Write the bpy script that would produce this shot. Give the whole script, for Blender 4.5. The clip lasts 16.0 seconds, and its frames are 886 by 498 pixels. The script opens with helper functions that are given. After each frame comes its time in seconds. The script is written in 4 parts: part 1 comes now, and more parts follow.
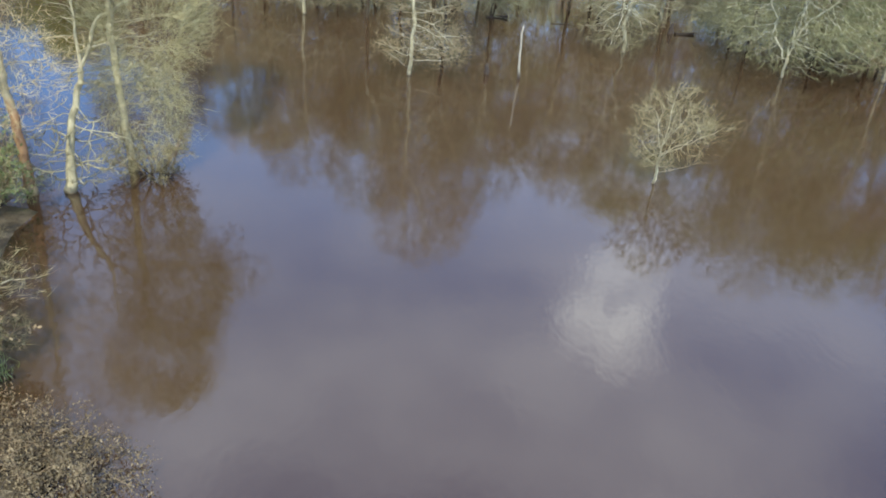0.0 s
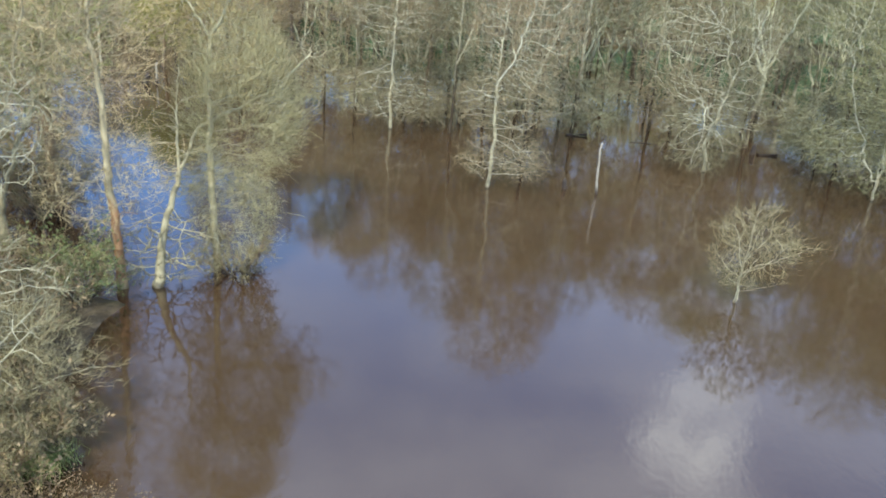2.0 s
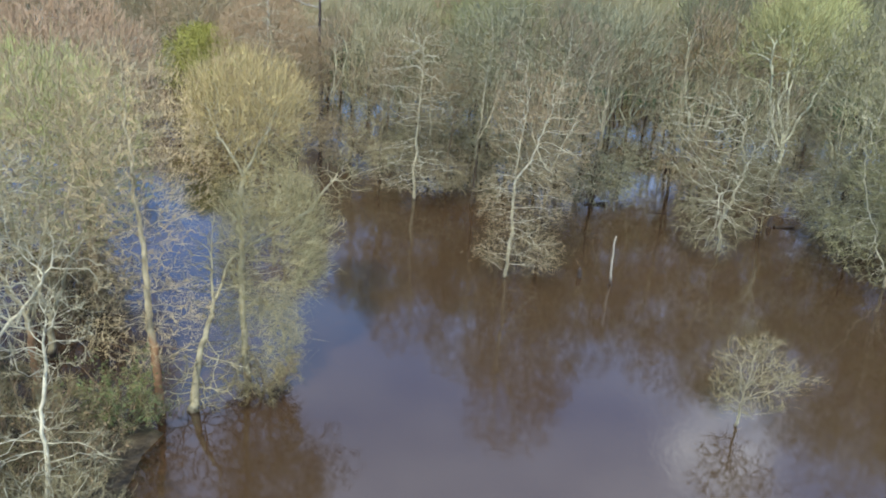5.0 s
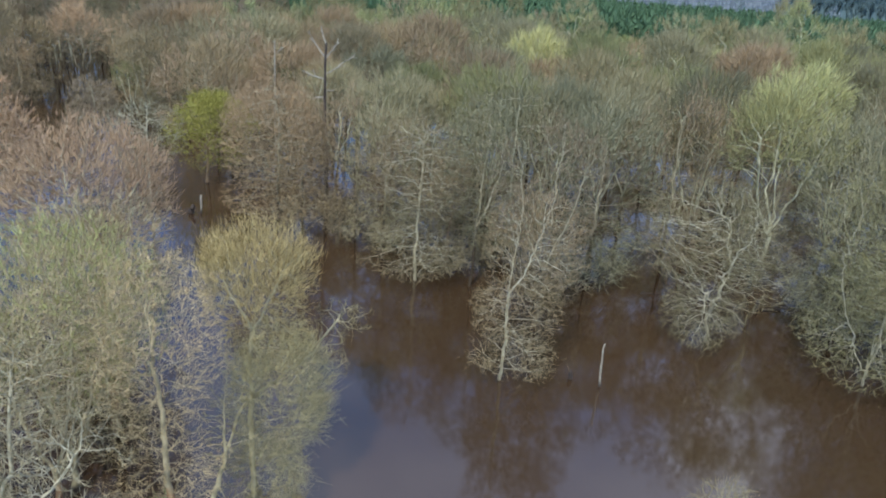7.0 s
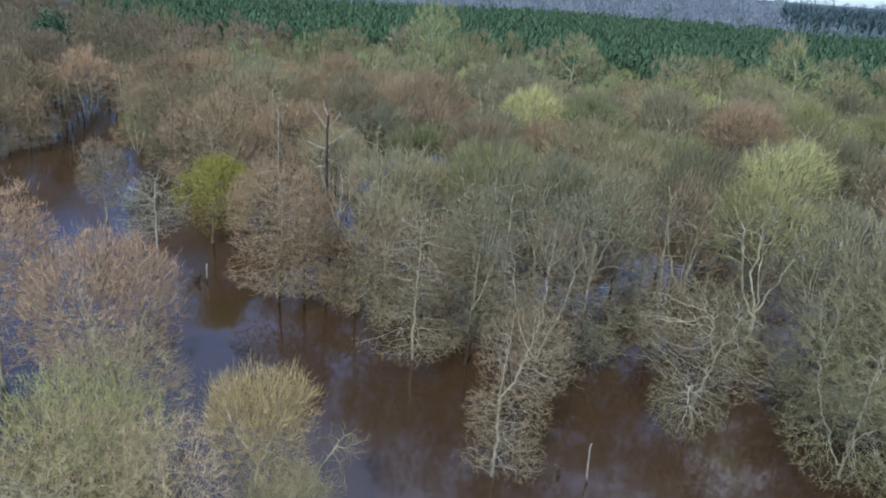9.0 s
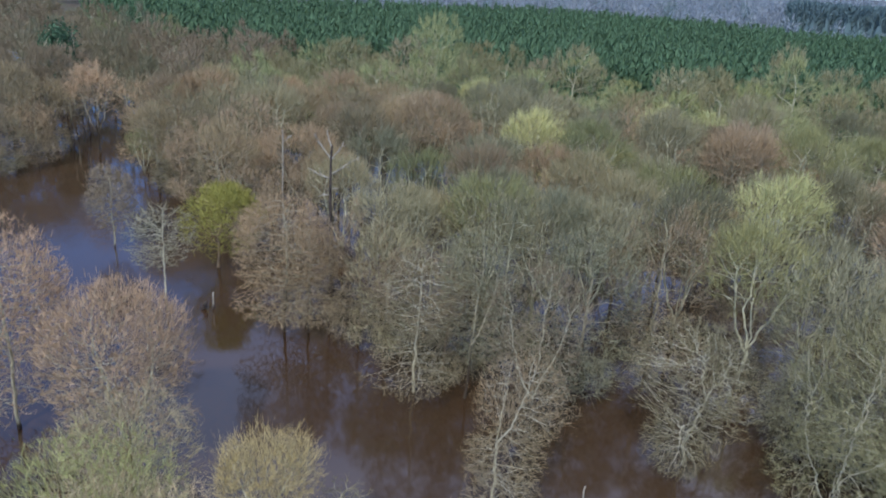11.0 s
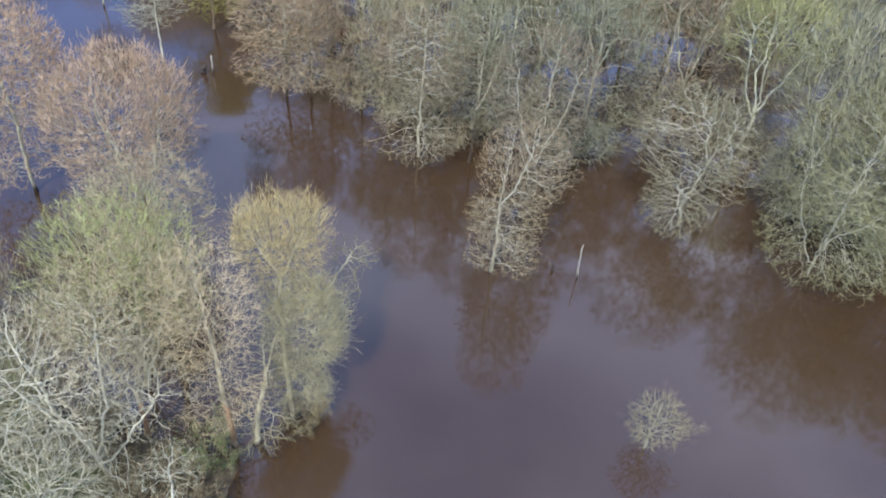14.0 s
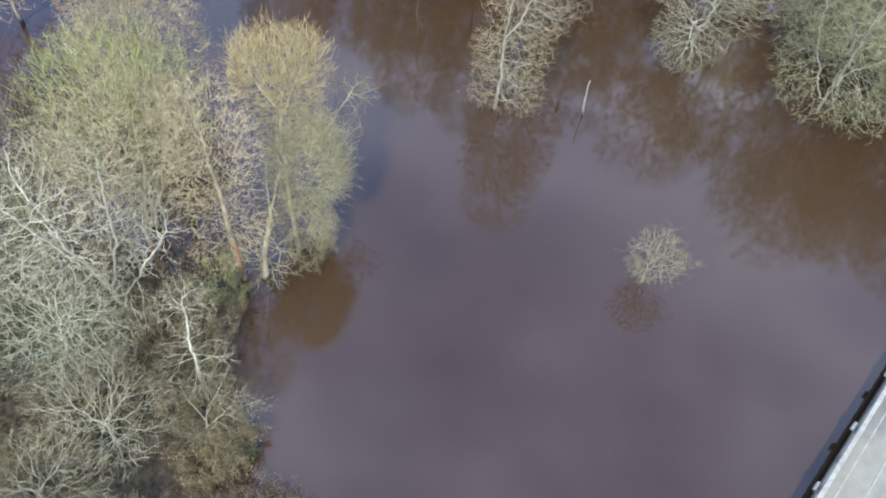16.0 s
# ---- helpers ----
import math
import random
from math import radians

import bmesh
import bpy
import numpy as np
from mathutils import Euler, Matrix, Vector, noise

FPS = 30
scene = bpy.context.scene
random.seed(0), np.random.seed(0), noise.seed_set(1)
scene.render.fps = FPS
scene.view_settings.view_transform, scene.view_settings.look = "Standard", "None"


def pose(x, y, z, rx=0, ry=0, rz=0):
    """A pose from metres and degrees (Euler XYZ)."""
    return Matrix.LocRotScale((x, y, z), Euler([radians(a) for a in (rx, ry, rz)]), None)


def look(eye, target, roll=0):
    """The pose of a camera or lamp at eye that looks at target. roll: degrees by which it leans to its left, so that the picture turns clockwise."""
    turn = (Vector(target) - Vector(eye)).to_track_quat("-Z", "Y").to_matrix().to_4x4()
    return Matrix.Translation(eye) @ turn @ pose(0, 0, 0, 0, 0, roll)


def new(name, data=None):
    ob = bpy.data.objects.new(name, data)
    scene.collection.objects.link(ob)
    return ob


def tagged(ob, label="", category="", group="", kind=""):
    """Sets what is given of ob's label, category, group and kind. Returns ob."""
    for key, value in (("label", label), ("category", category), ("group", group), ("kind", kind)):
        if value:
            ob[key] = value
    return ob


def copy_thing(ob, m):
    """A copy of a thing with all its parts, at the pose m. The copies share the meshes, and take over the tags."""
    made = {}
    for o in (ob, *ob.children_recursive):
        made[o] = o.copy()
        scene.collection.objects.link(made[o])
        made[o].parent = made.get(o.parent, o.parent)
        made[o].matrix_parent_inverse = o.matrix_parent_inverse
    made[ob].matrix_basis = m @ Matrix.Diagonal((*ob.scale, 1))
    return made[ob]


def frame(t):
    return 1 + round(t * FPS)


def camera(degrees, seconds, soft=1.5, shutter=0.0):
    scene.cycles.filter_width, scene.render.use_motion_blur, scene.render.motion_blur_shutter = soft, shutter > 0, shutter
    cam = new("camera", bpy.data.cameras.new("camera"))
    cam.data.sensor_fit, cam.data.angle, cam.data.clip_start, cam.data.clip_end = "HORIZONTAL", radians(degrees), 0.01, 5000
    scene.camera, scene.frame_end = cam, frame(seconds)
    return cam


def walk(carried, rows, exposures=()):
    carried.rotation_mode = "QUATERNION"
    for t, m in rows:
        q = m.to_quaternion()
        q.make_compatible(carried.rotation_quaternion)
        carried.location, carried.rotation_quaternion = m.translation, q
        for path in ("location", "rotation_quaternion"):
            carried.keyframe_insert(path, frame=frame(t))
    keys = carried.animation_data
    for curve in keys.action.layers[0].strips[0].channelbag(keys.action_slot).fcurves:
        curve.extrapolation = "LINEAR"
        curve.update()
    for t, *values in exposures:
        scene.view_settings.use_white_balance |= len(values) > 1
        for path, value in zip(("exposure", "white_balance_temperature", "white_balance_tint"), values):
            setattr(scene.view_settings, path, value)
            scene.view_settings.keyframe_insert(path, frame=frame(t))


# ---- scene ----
# ---- camera ----
cam = camera(61.4, 16.0, soft=1.9)
# seconds, eye x y z, yaw to the left, pitch up, roll
PATH = [
    (0, 0.60, 0.05, 10.54, 1.75, -28.36, 4.88),
    (0.5, 0.64, 0.05, 10.45, 4.65, -25.32, 4.68),
    (1, 0.68, 0.05, 10.41, 6.67, -23.38, 4.64),
    (1.5, 0.71, 0.05, 10.43, 8.03, -21.41, 4.49),
    (2, 0.75, 0.04, 10.43, 8.88, -20.26, 4.35),
    (2.5, 0.76, 0.04, 10.67, 9.30, -20.18, 4.45),
    (3, 0.78, 0.04, 11.20, 9.67, -20.26, 4.60),
    (5.5, 0.85, 0.03, 16.80, 11.38, -20.05, 4.03),
    (6, 0.85, 0.03, 18.49, 11.53, -20.13, 4.02),
    (6.5, 0.85, 0.03, 20.05, 11.54, -20.13, 4.18),
    (7, 0.85, 0.03, 21.77, 11.59, -20.19, 4.11),
    (7.5, 0.85, 0.03, 23.36, 11.64, -20.21, 4.14),
    (8, 0.85, 0.02, 25.09, 11.73, -20.20, 4.15),
    (8.5, 0.85, 0.02, 26.58, 11.76, -20.06, 4.23),
    (9, 0.85, 0.02, 28.27, 11.80, -20.02, 4.21),
    (9.5, 0.85, 0.02, 29.77, 11.89, -19.97, 4.18),
    (12, 0.85, -0.30, 32.40, 12.14, -22.49, 4.28),
    (12.5, 0.85, -0.30, 32.30, 12.06, -24.51, 4.38),
    (13, 0.85, -0.30, 32.20, 11.71, -28.92, 4.51),
    (13.5, 0.85, -0.30, 32.10, 11.24, -33.98, 4.69),
    (14, 0.85, -0.30, 32.00, 10.77, -38.41, 4.87),
    (14.5, 0.85, -0.30, 31.98, 10.45, -41.97, 4.99),
    (15, 0.85, -0.30, 31.95, 10.01, -45.59, 5.28),
    (15.5, 0.85, -0.30, 31.92, 9.68, -48.58, 5.59),
    (16, 0.85, -0.30, 31.90, 9.48, -50.67, 5.73),
]


def aim(x, y, z, yaw, pitch, roll):
    a, b = radians(yaw), radians(pitch)
    ahead = Vector((-math.sin(a) * math.cos(b), math.cos(a) * math.cos(b), math.sin(b)))
    return look((x, y, z), Vector((x, y, z)) + 5 * ahead, roll)


walk(cam, [(r[0], aim(*r[1:])) for r in PATH],
     exposures=[(0.0, 0.27, 6220, 5), (3.0, 0.24, 6140, 5), (5.5, -0.16, 6050, 8), (7.0, -0.45, 5960, 9), (9.5, -0.65, 5780, 13), (12.0, -0.47, 5700, 15),
                (13.0, -0.14, 5640, 16), (14.5, 0.07, 5800, 13), (16.0, 0.16, 5850, 12)])

# ---- world, sun ----
SUN_EL, SUN_AZ = 48.0, 184.0          # degrees; azimuth clockwise from +y
world = bpy.data.worlds.new("world")
scene.world = world
world.use_nodes = True
wt = world.node_tree
wt.nodes.clear()


def wn(kind, **kw):
    n = wt.nodes.new(kind)
    for k, v in kw.items():
        n.inputs[k.replace("_", " ")].default_value = v
    return n


w_out = wn("ShaderNodeOutputWorld")
w_bg = wn("ShaderNodeBackground", Strength=0.085)
w_sky = wn("ShaderNodeTexSky")
w_sky.sky_type = "NISHITA"
w_sky.sun_disc = False
w_sky.sun_elevation, w_sky.sun_rotation = radians(SUN_EL), radians(SUN_AZ)
w_sky.air_density, w_sky.dust_density, w_sky.ozone_density = 1.0, 0.4, 3.0
w_tc = wn("ShaderNodeTexCoord")
w_map = wn("ShaderNodeMapping")
w_map.inputs["Location"].default_value = (3.1, 1.7, 0.4)
w_map.inputs["Scale"].default_value = (1.0, 1.0, 2.2)
w_noise = wn("ShaderNodeTexNoise", Scale=2.3, Detail=6.0, Roughness=0.55)
w_ramp = wn("ShaderNodeValToRGB")
w_ramp.color_ramp.elements[0].position, w_ramp.color_ramp.elements[1].position = 0.34, 0.74
w_mix = wn("ShaderNodeMix")
w_mix.data_type = "RGBA"
w_mix.inputs["B"].default_value = (14.0, 15.0, 18.6, 1)
wt.links.new(w_tc.outputs["Generated"], w_map.inputs["Vector"])
wt.links.new(w_map.outputs["Vector"], w_noise.inputs["Vector"])
wt.links.new(w_noise.outputs["Fac"], w_ramp.inputs["Fac"])
# the cloud thins out low in the west
w_sep = wn("ShaderNodeVectorMath")
w_sep.operation = "DOT_PRODUCT"
w_sep.inputs[1].default_value = (0.5, 0.0, 1.0)
w_west = wn("ShaderNodeMapRange", From_Min=-0.05, From_Max=0.42)
w_thin = wn("ShaderNodeMath")
w_thin.operation = "MULTIPLY"
wt.links.new(w_tc.outputs["Generated"], w_sep.inputs[0])
wt.links.new(w_sep.outputs["Value"], w_west.inputs["Value"])
wt.links.new(w_ramp.outputs["Color"], w_thin.inputs[0])
wt.links.new(w_west.outputs["Result"], w_thin.inputs[1])
wt.links.new(w_thin.outputs[0], w_mix.inputs["Factor"])
w_deep = wn("ShaderNodeMix")
w_deep.data_type, w_deep.blend_type = "RGBA", "MULTIPLY"
w_deep.inputs["Factor"].default_value = 1.0
w_deep.inputs["B"].default_value = (2.2, 2.75, 3.6, 1)
wt.links.new(w_sky.outputs["Color"], w_deep.inputs["A"])
wt.links.new(w_deep.outputs["Result"], w_mix.inputs["A"])
# a bright cumulus low in the north-east
w_dot = wn("ShaderNodeVectorMath")
w_dot.operation = "DOT_PRODUCT"
w_dot.inputs[1].default_value = (0.205, 0.835, 0.51)
w_near = wn("ShaderNodeMapRange", From_Min=0.9905, From_Max=1.0)
w_noise2 = wn("ShaderNodeTexNoise", Scale=13.0, Detail=8.0, Roughness=0.68)
w_mul = wn("ShaderNodeMath")
w_mul.operation = "MULTIPLY"
w_ramp2 = wn("ShaderNodeValToRGB")
w_ramp2.color_ramp.elements[0].position, w_ramp2.color_ramp.elements[1].position = 0.27, 0.72
w_mix2 = wn("ShaderNodeMix")
w_mix2.data_type = "RGBA"
w_mix2.inputs["B"].default_value = (36, 36, 36, 1)
wt.links.new(w_tc.outputs["Generated"], w_dot.inputs[0])
wt.links.new(w_dot.outputs["Value"], w_near.inputs["Value"])
wt.links.new(w_tc.outputs["Generated"], w_noise2.inputs["Vector"])
wt.links.new(w_near.outputs["Result"], w_mul.inputs[0])
wt.links.new(w_noise2.outputs["Fac"], w_mul.inputs[1])
wt.links.new(w_mul.outputs[0], w_ramp2.inputs["Fac"])
wt.links.new(w_ramp2.outputs["Color"], w_mix2.inputs["Factor"])
wt.links.new(w_mix.outputs["Result"], w_mix2.inputs["A"])
wt.links.new(w_mix2.outputs["Result"], w_bg.inputs["Color"])
wt.links.new(w_bg.outputs["Background"], w_out.inputs["Surface"])

sun = new("sun", bpy.data.lights.new("sun", "SUN"))
sun.data.energy, sun.data.angle, sun.data.color = 4.5, radians(1.5), (1.0, 0.955, 0.87)
sa, se = radians(SUN_AZ), radians(SUN_EL)
sun.matrix_world = look((math.sin(sa) * math.cos(se) * 90, math.cos(sa) * math.cos(se) * 90, math.sin(se) * 90), (0, 0, 0))


# ---- materials ----
def material(name, rough=0.8, spec=0.3):
    m = bpy.data.materials.new(name)
    m.use_nodes = True
    t = m.node_tree
    b = t.nodes["Principled BSDF"]
    b.inputs["Roughness"].default_value = rough
    b.inputs["Specular IOR Level"].default_value = spec
    return m, t, b


def ramp_of(t, fac, stops):
    r = t.nodes.new("ShaderNodeValToRGB")
    e = r.color_ramp.elements
    while len(e) < len(stops):
        e.new(0.5)
    for k, (p, c) in zip(e, stops):
        k.position, k.color = p, (*c, 1)
    t.links.new(fac, r.inputs["Fac"])
    return r.outputs["Color"]


def noise_of(t, scale, detail=4.0, rough=0.6, coord="Object", stretch=(1, 1, 1)):
    c, mp, n = t.nodes.new("ShaderNodeTexCoord"), t.nodes.new("ShaderNodeMapping"), t.nodes.new("ShaderNodeTexNoise")
    mp.inputs["Scale"].default_value = stretch
    n.inputs["Scale"].default_value, n.inputs["Detail"].default_value, n.inputs["Roughness"].default_value = scale, detail, rough
    t.links.new(c.outputs[coord], mp.inputs["Vector"])
    t.links.new(mp.outputs["Vector"], n.inputs["Vector"])
    return n.outputs["Fac"]


def mix_of(t, fac, a, b, mode="MIX"):
    n = t.nodes.new("ShaderNodeMix")
    n.data_type, n.blend_type = "RGBA", mode
    for v, k in ((fac, "Factor"), (a, "A"), (b, "B")):
        if isinstance(v, (int, float)):
            n.inputs[k].default_value = v
        elif isinstance(v, tuple):
            n.inputs[k].default_value = (*v, 1)
        else:
            t.links.new(v, n.inputs[k])
    return n.outputs["Result"]


def bump_of(t, b, height, strength, dist):
    n = t.nodes.new("ShaderNodeBump")
    n.inputs["Strength"].default_value, n.inputs["Distance"].default_value = strength, dist
    t.links.new(height, n.inputs["Height"])
    t.links.new(n.outputs["Normal"], b.inputs["Normal"])


def height_of(t, low, high):
    """0 to 1 from low to high metres above the thing's base."""
    c, s, r = t.nodes.new("ShaderNodeTexCoord"), t.nodes.new("ShaderNodeSeparateXYZ"), t.nodes.new("ShaderNodeMapRange")
    t.links.new(c.outputs["Object"], s.inputs[0])
    t.links.new(s.outputs["Z"], r.inputs["Value"])
    r.inputs["From Min"].default_value, r.inputs["From Max"].default_value = low, high
    return r.outputs["Result"]


def thin(t, b, colour, share):
    """Let a share of the light through, as fine twigs and leaves do."""
    tr, mx, out = t.nodes.new("ShaderNodeBsdfTranslucent"), t.nodes.new("ShaderNodeMixShader"), t.nodes["Material Output"]
    mx.inputs[0].default_value = share
    t.links.new(colour, tr.inputs["Color"])
    t.links.new(b.outputs[0], mx.inputs[1])
    t.links.new(tr.outputs[0], mx.inputs[2])
    t.links.new(mx.outputs[0], out.inputs["Surface"])


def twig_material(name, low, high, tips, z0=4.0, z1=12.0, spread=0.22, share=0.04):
    """Fine twigs: lichen-grey low down, budding tips higher up, each tree and twig a little different. Leaves, brush
    and grass: darker low down, lighter higher up.
    """
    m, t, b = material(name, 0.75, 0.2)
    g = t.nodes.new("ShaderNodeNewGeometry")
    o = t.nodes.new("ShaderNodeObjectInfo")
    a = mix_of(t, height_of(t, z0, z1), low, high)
    a = mix_of(t, noise_of(t, 0.45), a, tips)
    v = ramp_of(t, g.outputs["Random Per Island"], [(0, (1 - spread,) * 3), (1, (1 + spread,) * 3)])
    a = mix_of(t, 1.0, a, v, "MULTIPLY")
    w = ramp_of(t, o.outputs["Random"], [(0, (0.72, 0.75, 0.74)), (0.5, (1.03, 1.0, 0.94)), (1, (1.28, 1.18, 1.06))])
    a = mix_of(t, 1.0, a, w, "MULTIPLY")
    t.links.new(a, b.inputs["Base Color"])
    thin(t, b, a, share)
    return m


def bark_material(name, dark, light, base=(0.05, 0.04, 0.03), stripped=None, stain_shade=0.5):
    m, t, b = material(name, 0.85, 0.2)
    c = ramp_of(t, noise_of(t, 5.0, 6, 0.65, stretch=(1, 1, 0.25)), [(0.3, dark), (0.65, light)])
    c = mix_of(t, ramp_of(t, noise_of(t, 1.1, 3), [(0.45, (0, 0, 0)), (0.62, (1, 1, 1))]), c, tuple(v * 1.15 for v in light))
    if stripped:
        n = t.nodes.new("ShaderNodeMath")
        n.operation = "ADD"
        t.links.new(height_of(t, 0.0, 5.0), n.inputs[0])
        k = t.nodes.new("ShaderNodeMath")
        k.operation = "MULTIPLY"
        t.links.new(noise_of(t, 1.3, 4), k.inputs[0])
        k.inputs[1].default_value = 0.3
        t.links.new(k.outputs[0], n.inputs[1])
        c = mix_of(t, ramp_of(t, n.outputs[0], [(0.22, (0, 0, 0)), (0.3, (1, 1, 1)), (0.72, (1, 1, 1)), (0.8, (0, 0, 0))]), c, stripped)
    # dark foot: water stain, plus the wood's inner shade painted in where metres high
    c = mix_of(t, ramp_of(t, height_of(t, 0.0, stain_shade), [(0.5, (0, 0, 0)), (1, (1, 1, 1))]), base, c)
    t.links.new(c, b.inputs["Base Color"])
    bump_of(t, b, noise_of(t, 14.0, 5, 0.7, stretch=(1, 1, 0.2)), 0.7, 0.03)
    return m


GREY_TWIG = twig_material("grey_twigs", (0.305, 0.287, 0.178), (0.300, 0.283, 0.170), (0.267, 0.258, 0.146))
PALE_TWIG = twig_material("pale_twigs", (0.254, 0.232, 0.139), (0.258, 0.236, 0.135), (0.228, 0.212, 0.115))
RED_TWIG = twig_material("red_bud_twigs", (0.322, 0.269, 0.161), (0.343, 0.255, 0.153), (0.305, 0.241, 0.142))
ORANGE_TWIG = twig_material("orange_bud_twigs", (0.370, 0.312, 0.210), (0.425, 0.305, 0.190), (0.395, 0.300, 0.192))
GOLD_TWIG = twig_material("golden_twigs", (0.355, 0.324, 0.167), (0.397, 0.335, 0.158), (0.366, 0.319, 0.158))
GREEN_TWIG = twig_material("greening_twigs", (0.264, 0.261, 0.137), (0.298, 0.300, 0.127), (0.261, 0.262, 0.119))
BROWN_TWIG = twig_material("brown_twigs", (0.334, 0.279, 0.163), (0.340, 0.270, 0.158), (0.298, 0.258, 0.146))
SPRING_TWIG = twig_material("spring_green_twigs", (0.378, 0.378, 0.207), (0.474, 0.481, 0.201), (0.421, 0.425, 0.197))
OLIVE_TWIG = twig_material("olive_twigs", (0.285, 0.261, 0.142), (0.361, 0.323, 0.162), (0.285, 0.271, 0.123), 0.0, 9.0)
RUST_TWIG = twig_material("rusty_bud_twigs", (0.386, 0.312, 0.197), (0.421, 0.309, 0.191), (0.392, 0.306, 0.188))
TAN_TWIG = twig_material("tan_twigs", (0.435, 0.376, 0.222), (0.456, 0.371, 0.217), (0.402, 0.344, 0.193))
LIME_TWIG = twig_material("lime_twigs", (0.42, 0.42, 0.19), (0.47, 0.475, 0.175), (0.41, 0.41, 0.17))
MIXED_TWIG = twig_material("grey_and_red_twigs", (0.273, 0.240, 0.143), (0.278, 0.209, 0.120), (0.268, 0.224, 0.129), 5.5, 9.5)
WHITE_TWIG = twig_material("whitish_twigs", (0.440, 0.402, 0.264), (0.495, 0.451, 0.297), (0.396, 0.369, 0.231))
SHOOT_TWIG = twig_material("mossy_shoots", (0.40, 0.362, 0.20), (0.45, 0.405, 0.215), (0.39, 0.35, 0.18))
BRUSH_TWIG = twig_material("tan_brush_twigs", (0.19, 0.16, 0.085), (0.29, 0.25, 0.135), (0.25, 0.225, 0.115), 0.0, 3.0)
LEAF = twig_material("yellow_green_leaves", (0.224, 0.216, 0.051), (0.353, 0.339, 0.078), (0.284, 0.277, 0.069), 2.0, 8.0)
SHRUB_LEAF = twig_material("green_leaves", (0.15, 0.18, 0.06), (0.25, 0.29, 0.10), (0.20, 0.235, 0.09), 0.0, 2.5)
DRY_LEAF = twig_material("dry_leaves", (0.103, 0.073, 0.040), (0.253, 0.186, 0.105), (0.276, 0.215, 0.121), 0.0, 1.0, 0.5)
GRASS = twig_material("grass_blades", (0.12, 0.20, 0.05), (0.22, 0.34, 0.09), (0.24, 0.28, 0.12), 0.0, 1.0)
# green lifted slightly to carry the distance haze
PINE = twig_material("pine_needles", (0.078, 0.136, 0.071), (0.093, 0.166, 0.085), (0.084, 0.148, 0.076), 2.0, 14.0, 0.25)

# distance haze painted in: paler and bluer than the near pines
FAR_PINE = twig_material("haze_tinted_pine_needles", (0.124, 0.180, 0.180), (0.147, 0.210, 0.204), (0.136, 0.192, 0.190), 2.0, 14.0, 0.1)
# lichen and wood bark: flood stain and the wood's inner shade, both as colour
LICHEN_BARK = bark_material("lichen_bark", (0.349, 0.335, 0.206), (0.557, 0.530, 0.338), (0.084, 0.065, 0.039), stain_shade=5.0)
WHITE_BARK = bark_material("white_bark", (0.389, 0.359, 0.238), (0.571, 0.530, 0.359), stain_shade=0.9)
WOOD_BARK = bark_material("stain_and_shade_bark", (0.198, 0.171, 0.101), (0.378, 0.339, 0.212), (0.064, 0.049, 0.030), stain_shade=6.5)
OLIVE_BARK = bark_material("olive_bark", (0.25, 0.218, 0.122), (0.44, 0.39, 0.235))
GREY_BARK = bark_material("grey_bark", (0.230, 0.199, 0.117), (0.460, 0.415, 0.260))
PALE_BARK = bark_material("pale_bark", (0.344, 0.313, 0.183), (0.487, 0.449, 0.294), stain_shade=0.9)
GREEN_BARK = bark_material("mossy_bark", (0.194, 0.174, 0.101), (0.389, 0.340, 0.227))
DARK_BARK = bark_material("dark_bark", (0.025, 0.020, 0.016), (0.075, 0.06, 0.048))
BROWN_BARK = bark_material("brown_bark", (0.123, 0.084, 0.046), (0.285, 0.205, 0.114))
STRIPPED_BARK = bark_material("stripped_bark", (0.225, 0.19, 0.11), (0.46, 0.395, 0.235), stripped=(0.33, 0.19, 0.095))
DEAD_WOOD = bark_material("weathered_wood", (0.232, 0.206, 0.155), (0.404, 0.370, 0.284), stain_shade=1.0)

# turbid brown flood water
# specular and IOR set above real water's, to brighten the mirrored sky
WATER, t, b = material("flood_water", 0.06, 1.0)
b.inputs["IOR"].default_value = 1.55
c = ramp_of(t, noise_of(t, 0.035, 3, 0.5), [(0.3, (0.050, 0.0276, 0.0122)), (0.7, (0.065, 0.036, 0.0158))])
t.links.new(c, b.inputs["Base Color"])
rip = mix_of(t, 0.5, noise_of(t, 1.1, 3, 0.5, stretch=(1, 0.6, 1)), noise_of(t, 5.0, 2, 0.5, stretch=(1, 0.5, 1)))
# a breeze ruffles the open reach of the channel
reach = t.nodes.new("ShaderNodeVectorMath")
reach.operation = "DISTANCE"
reach.inputs[1].default_value = (-55.0, 66.0, 0.0)
t.links.new(t.nodes.new("ShaderNodeTexCoord").outputs["Object"], reach.inputs[0])
breeze = t.nodes.new("ShaderNodeMapRange")
breeze.inputs["From Min"].default_value, breeze.inputs["From Max"].default_value = 11.0, 22.0
breeze.inputs["To Min"].default_value, breeze.inputs["To Max"].default_value = 9.0, 1.0
t.links.new(reach.outputs["Value"], breeze.inputs["Value"])
waves = t.nodes.new("ShaderNodeMath")
waves.operation = "MULTIPLY"
t.links.new(rip, waves.inputs[0])
t.links.new(breeze.outputs["Result"], waves.inputs[1])
bump_of(t, b, waves.outputs[0], 0.042, 0.12)

# wet leaf litter and mud; far off, wooded blue-grey with haze painted in
SOIL, t, b = material("leaf_litter", 0.9, 0.2)
c = ramp_of(t, noise_of(t, 2.2, 8, 0.75), [(0.3, (0.035, 0.028, 0.018)), (0.5, (0.11, 0.085, 0.05)), (0.7, (0.20, 0.16, 0.10))])
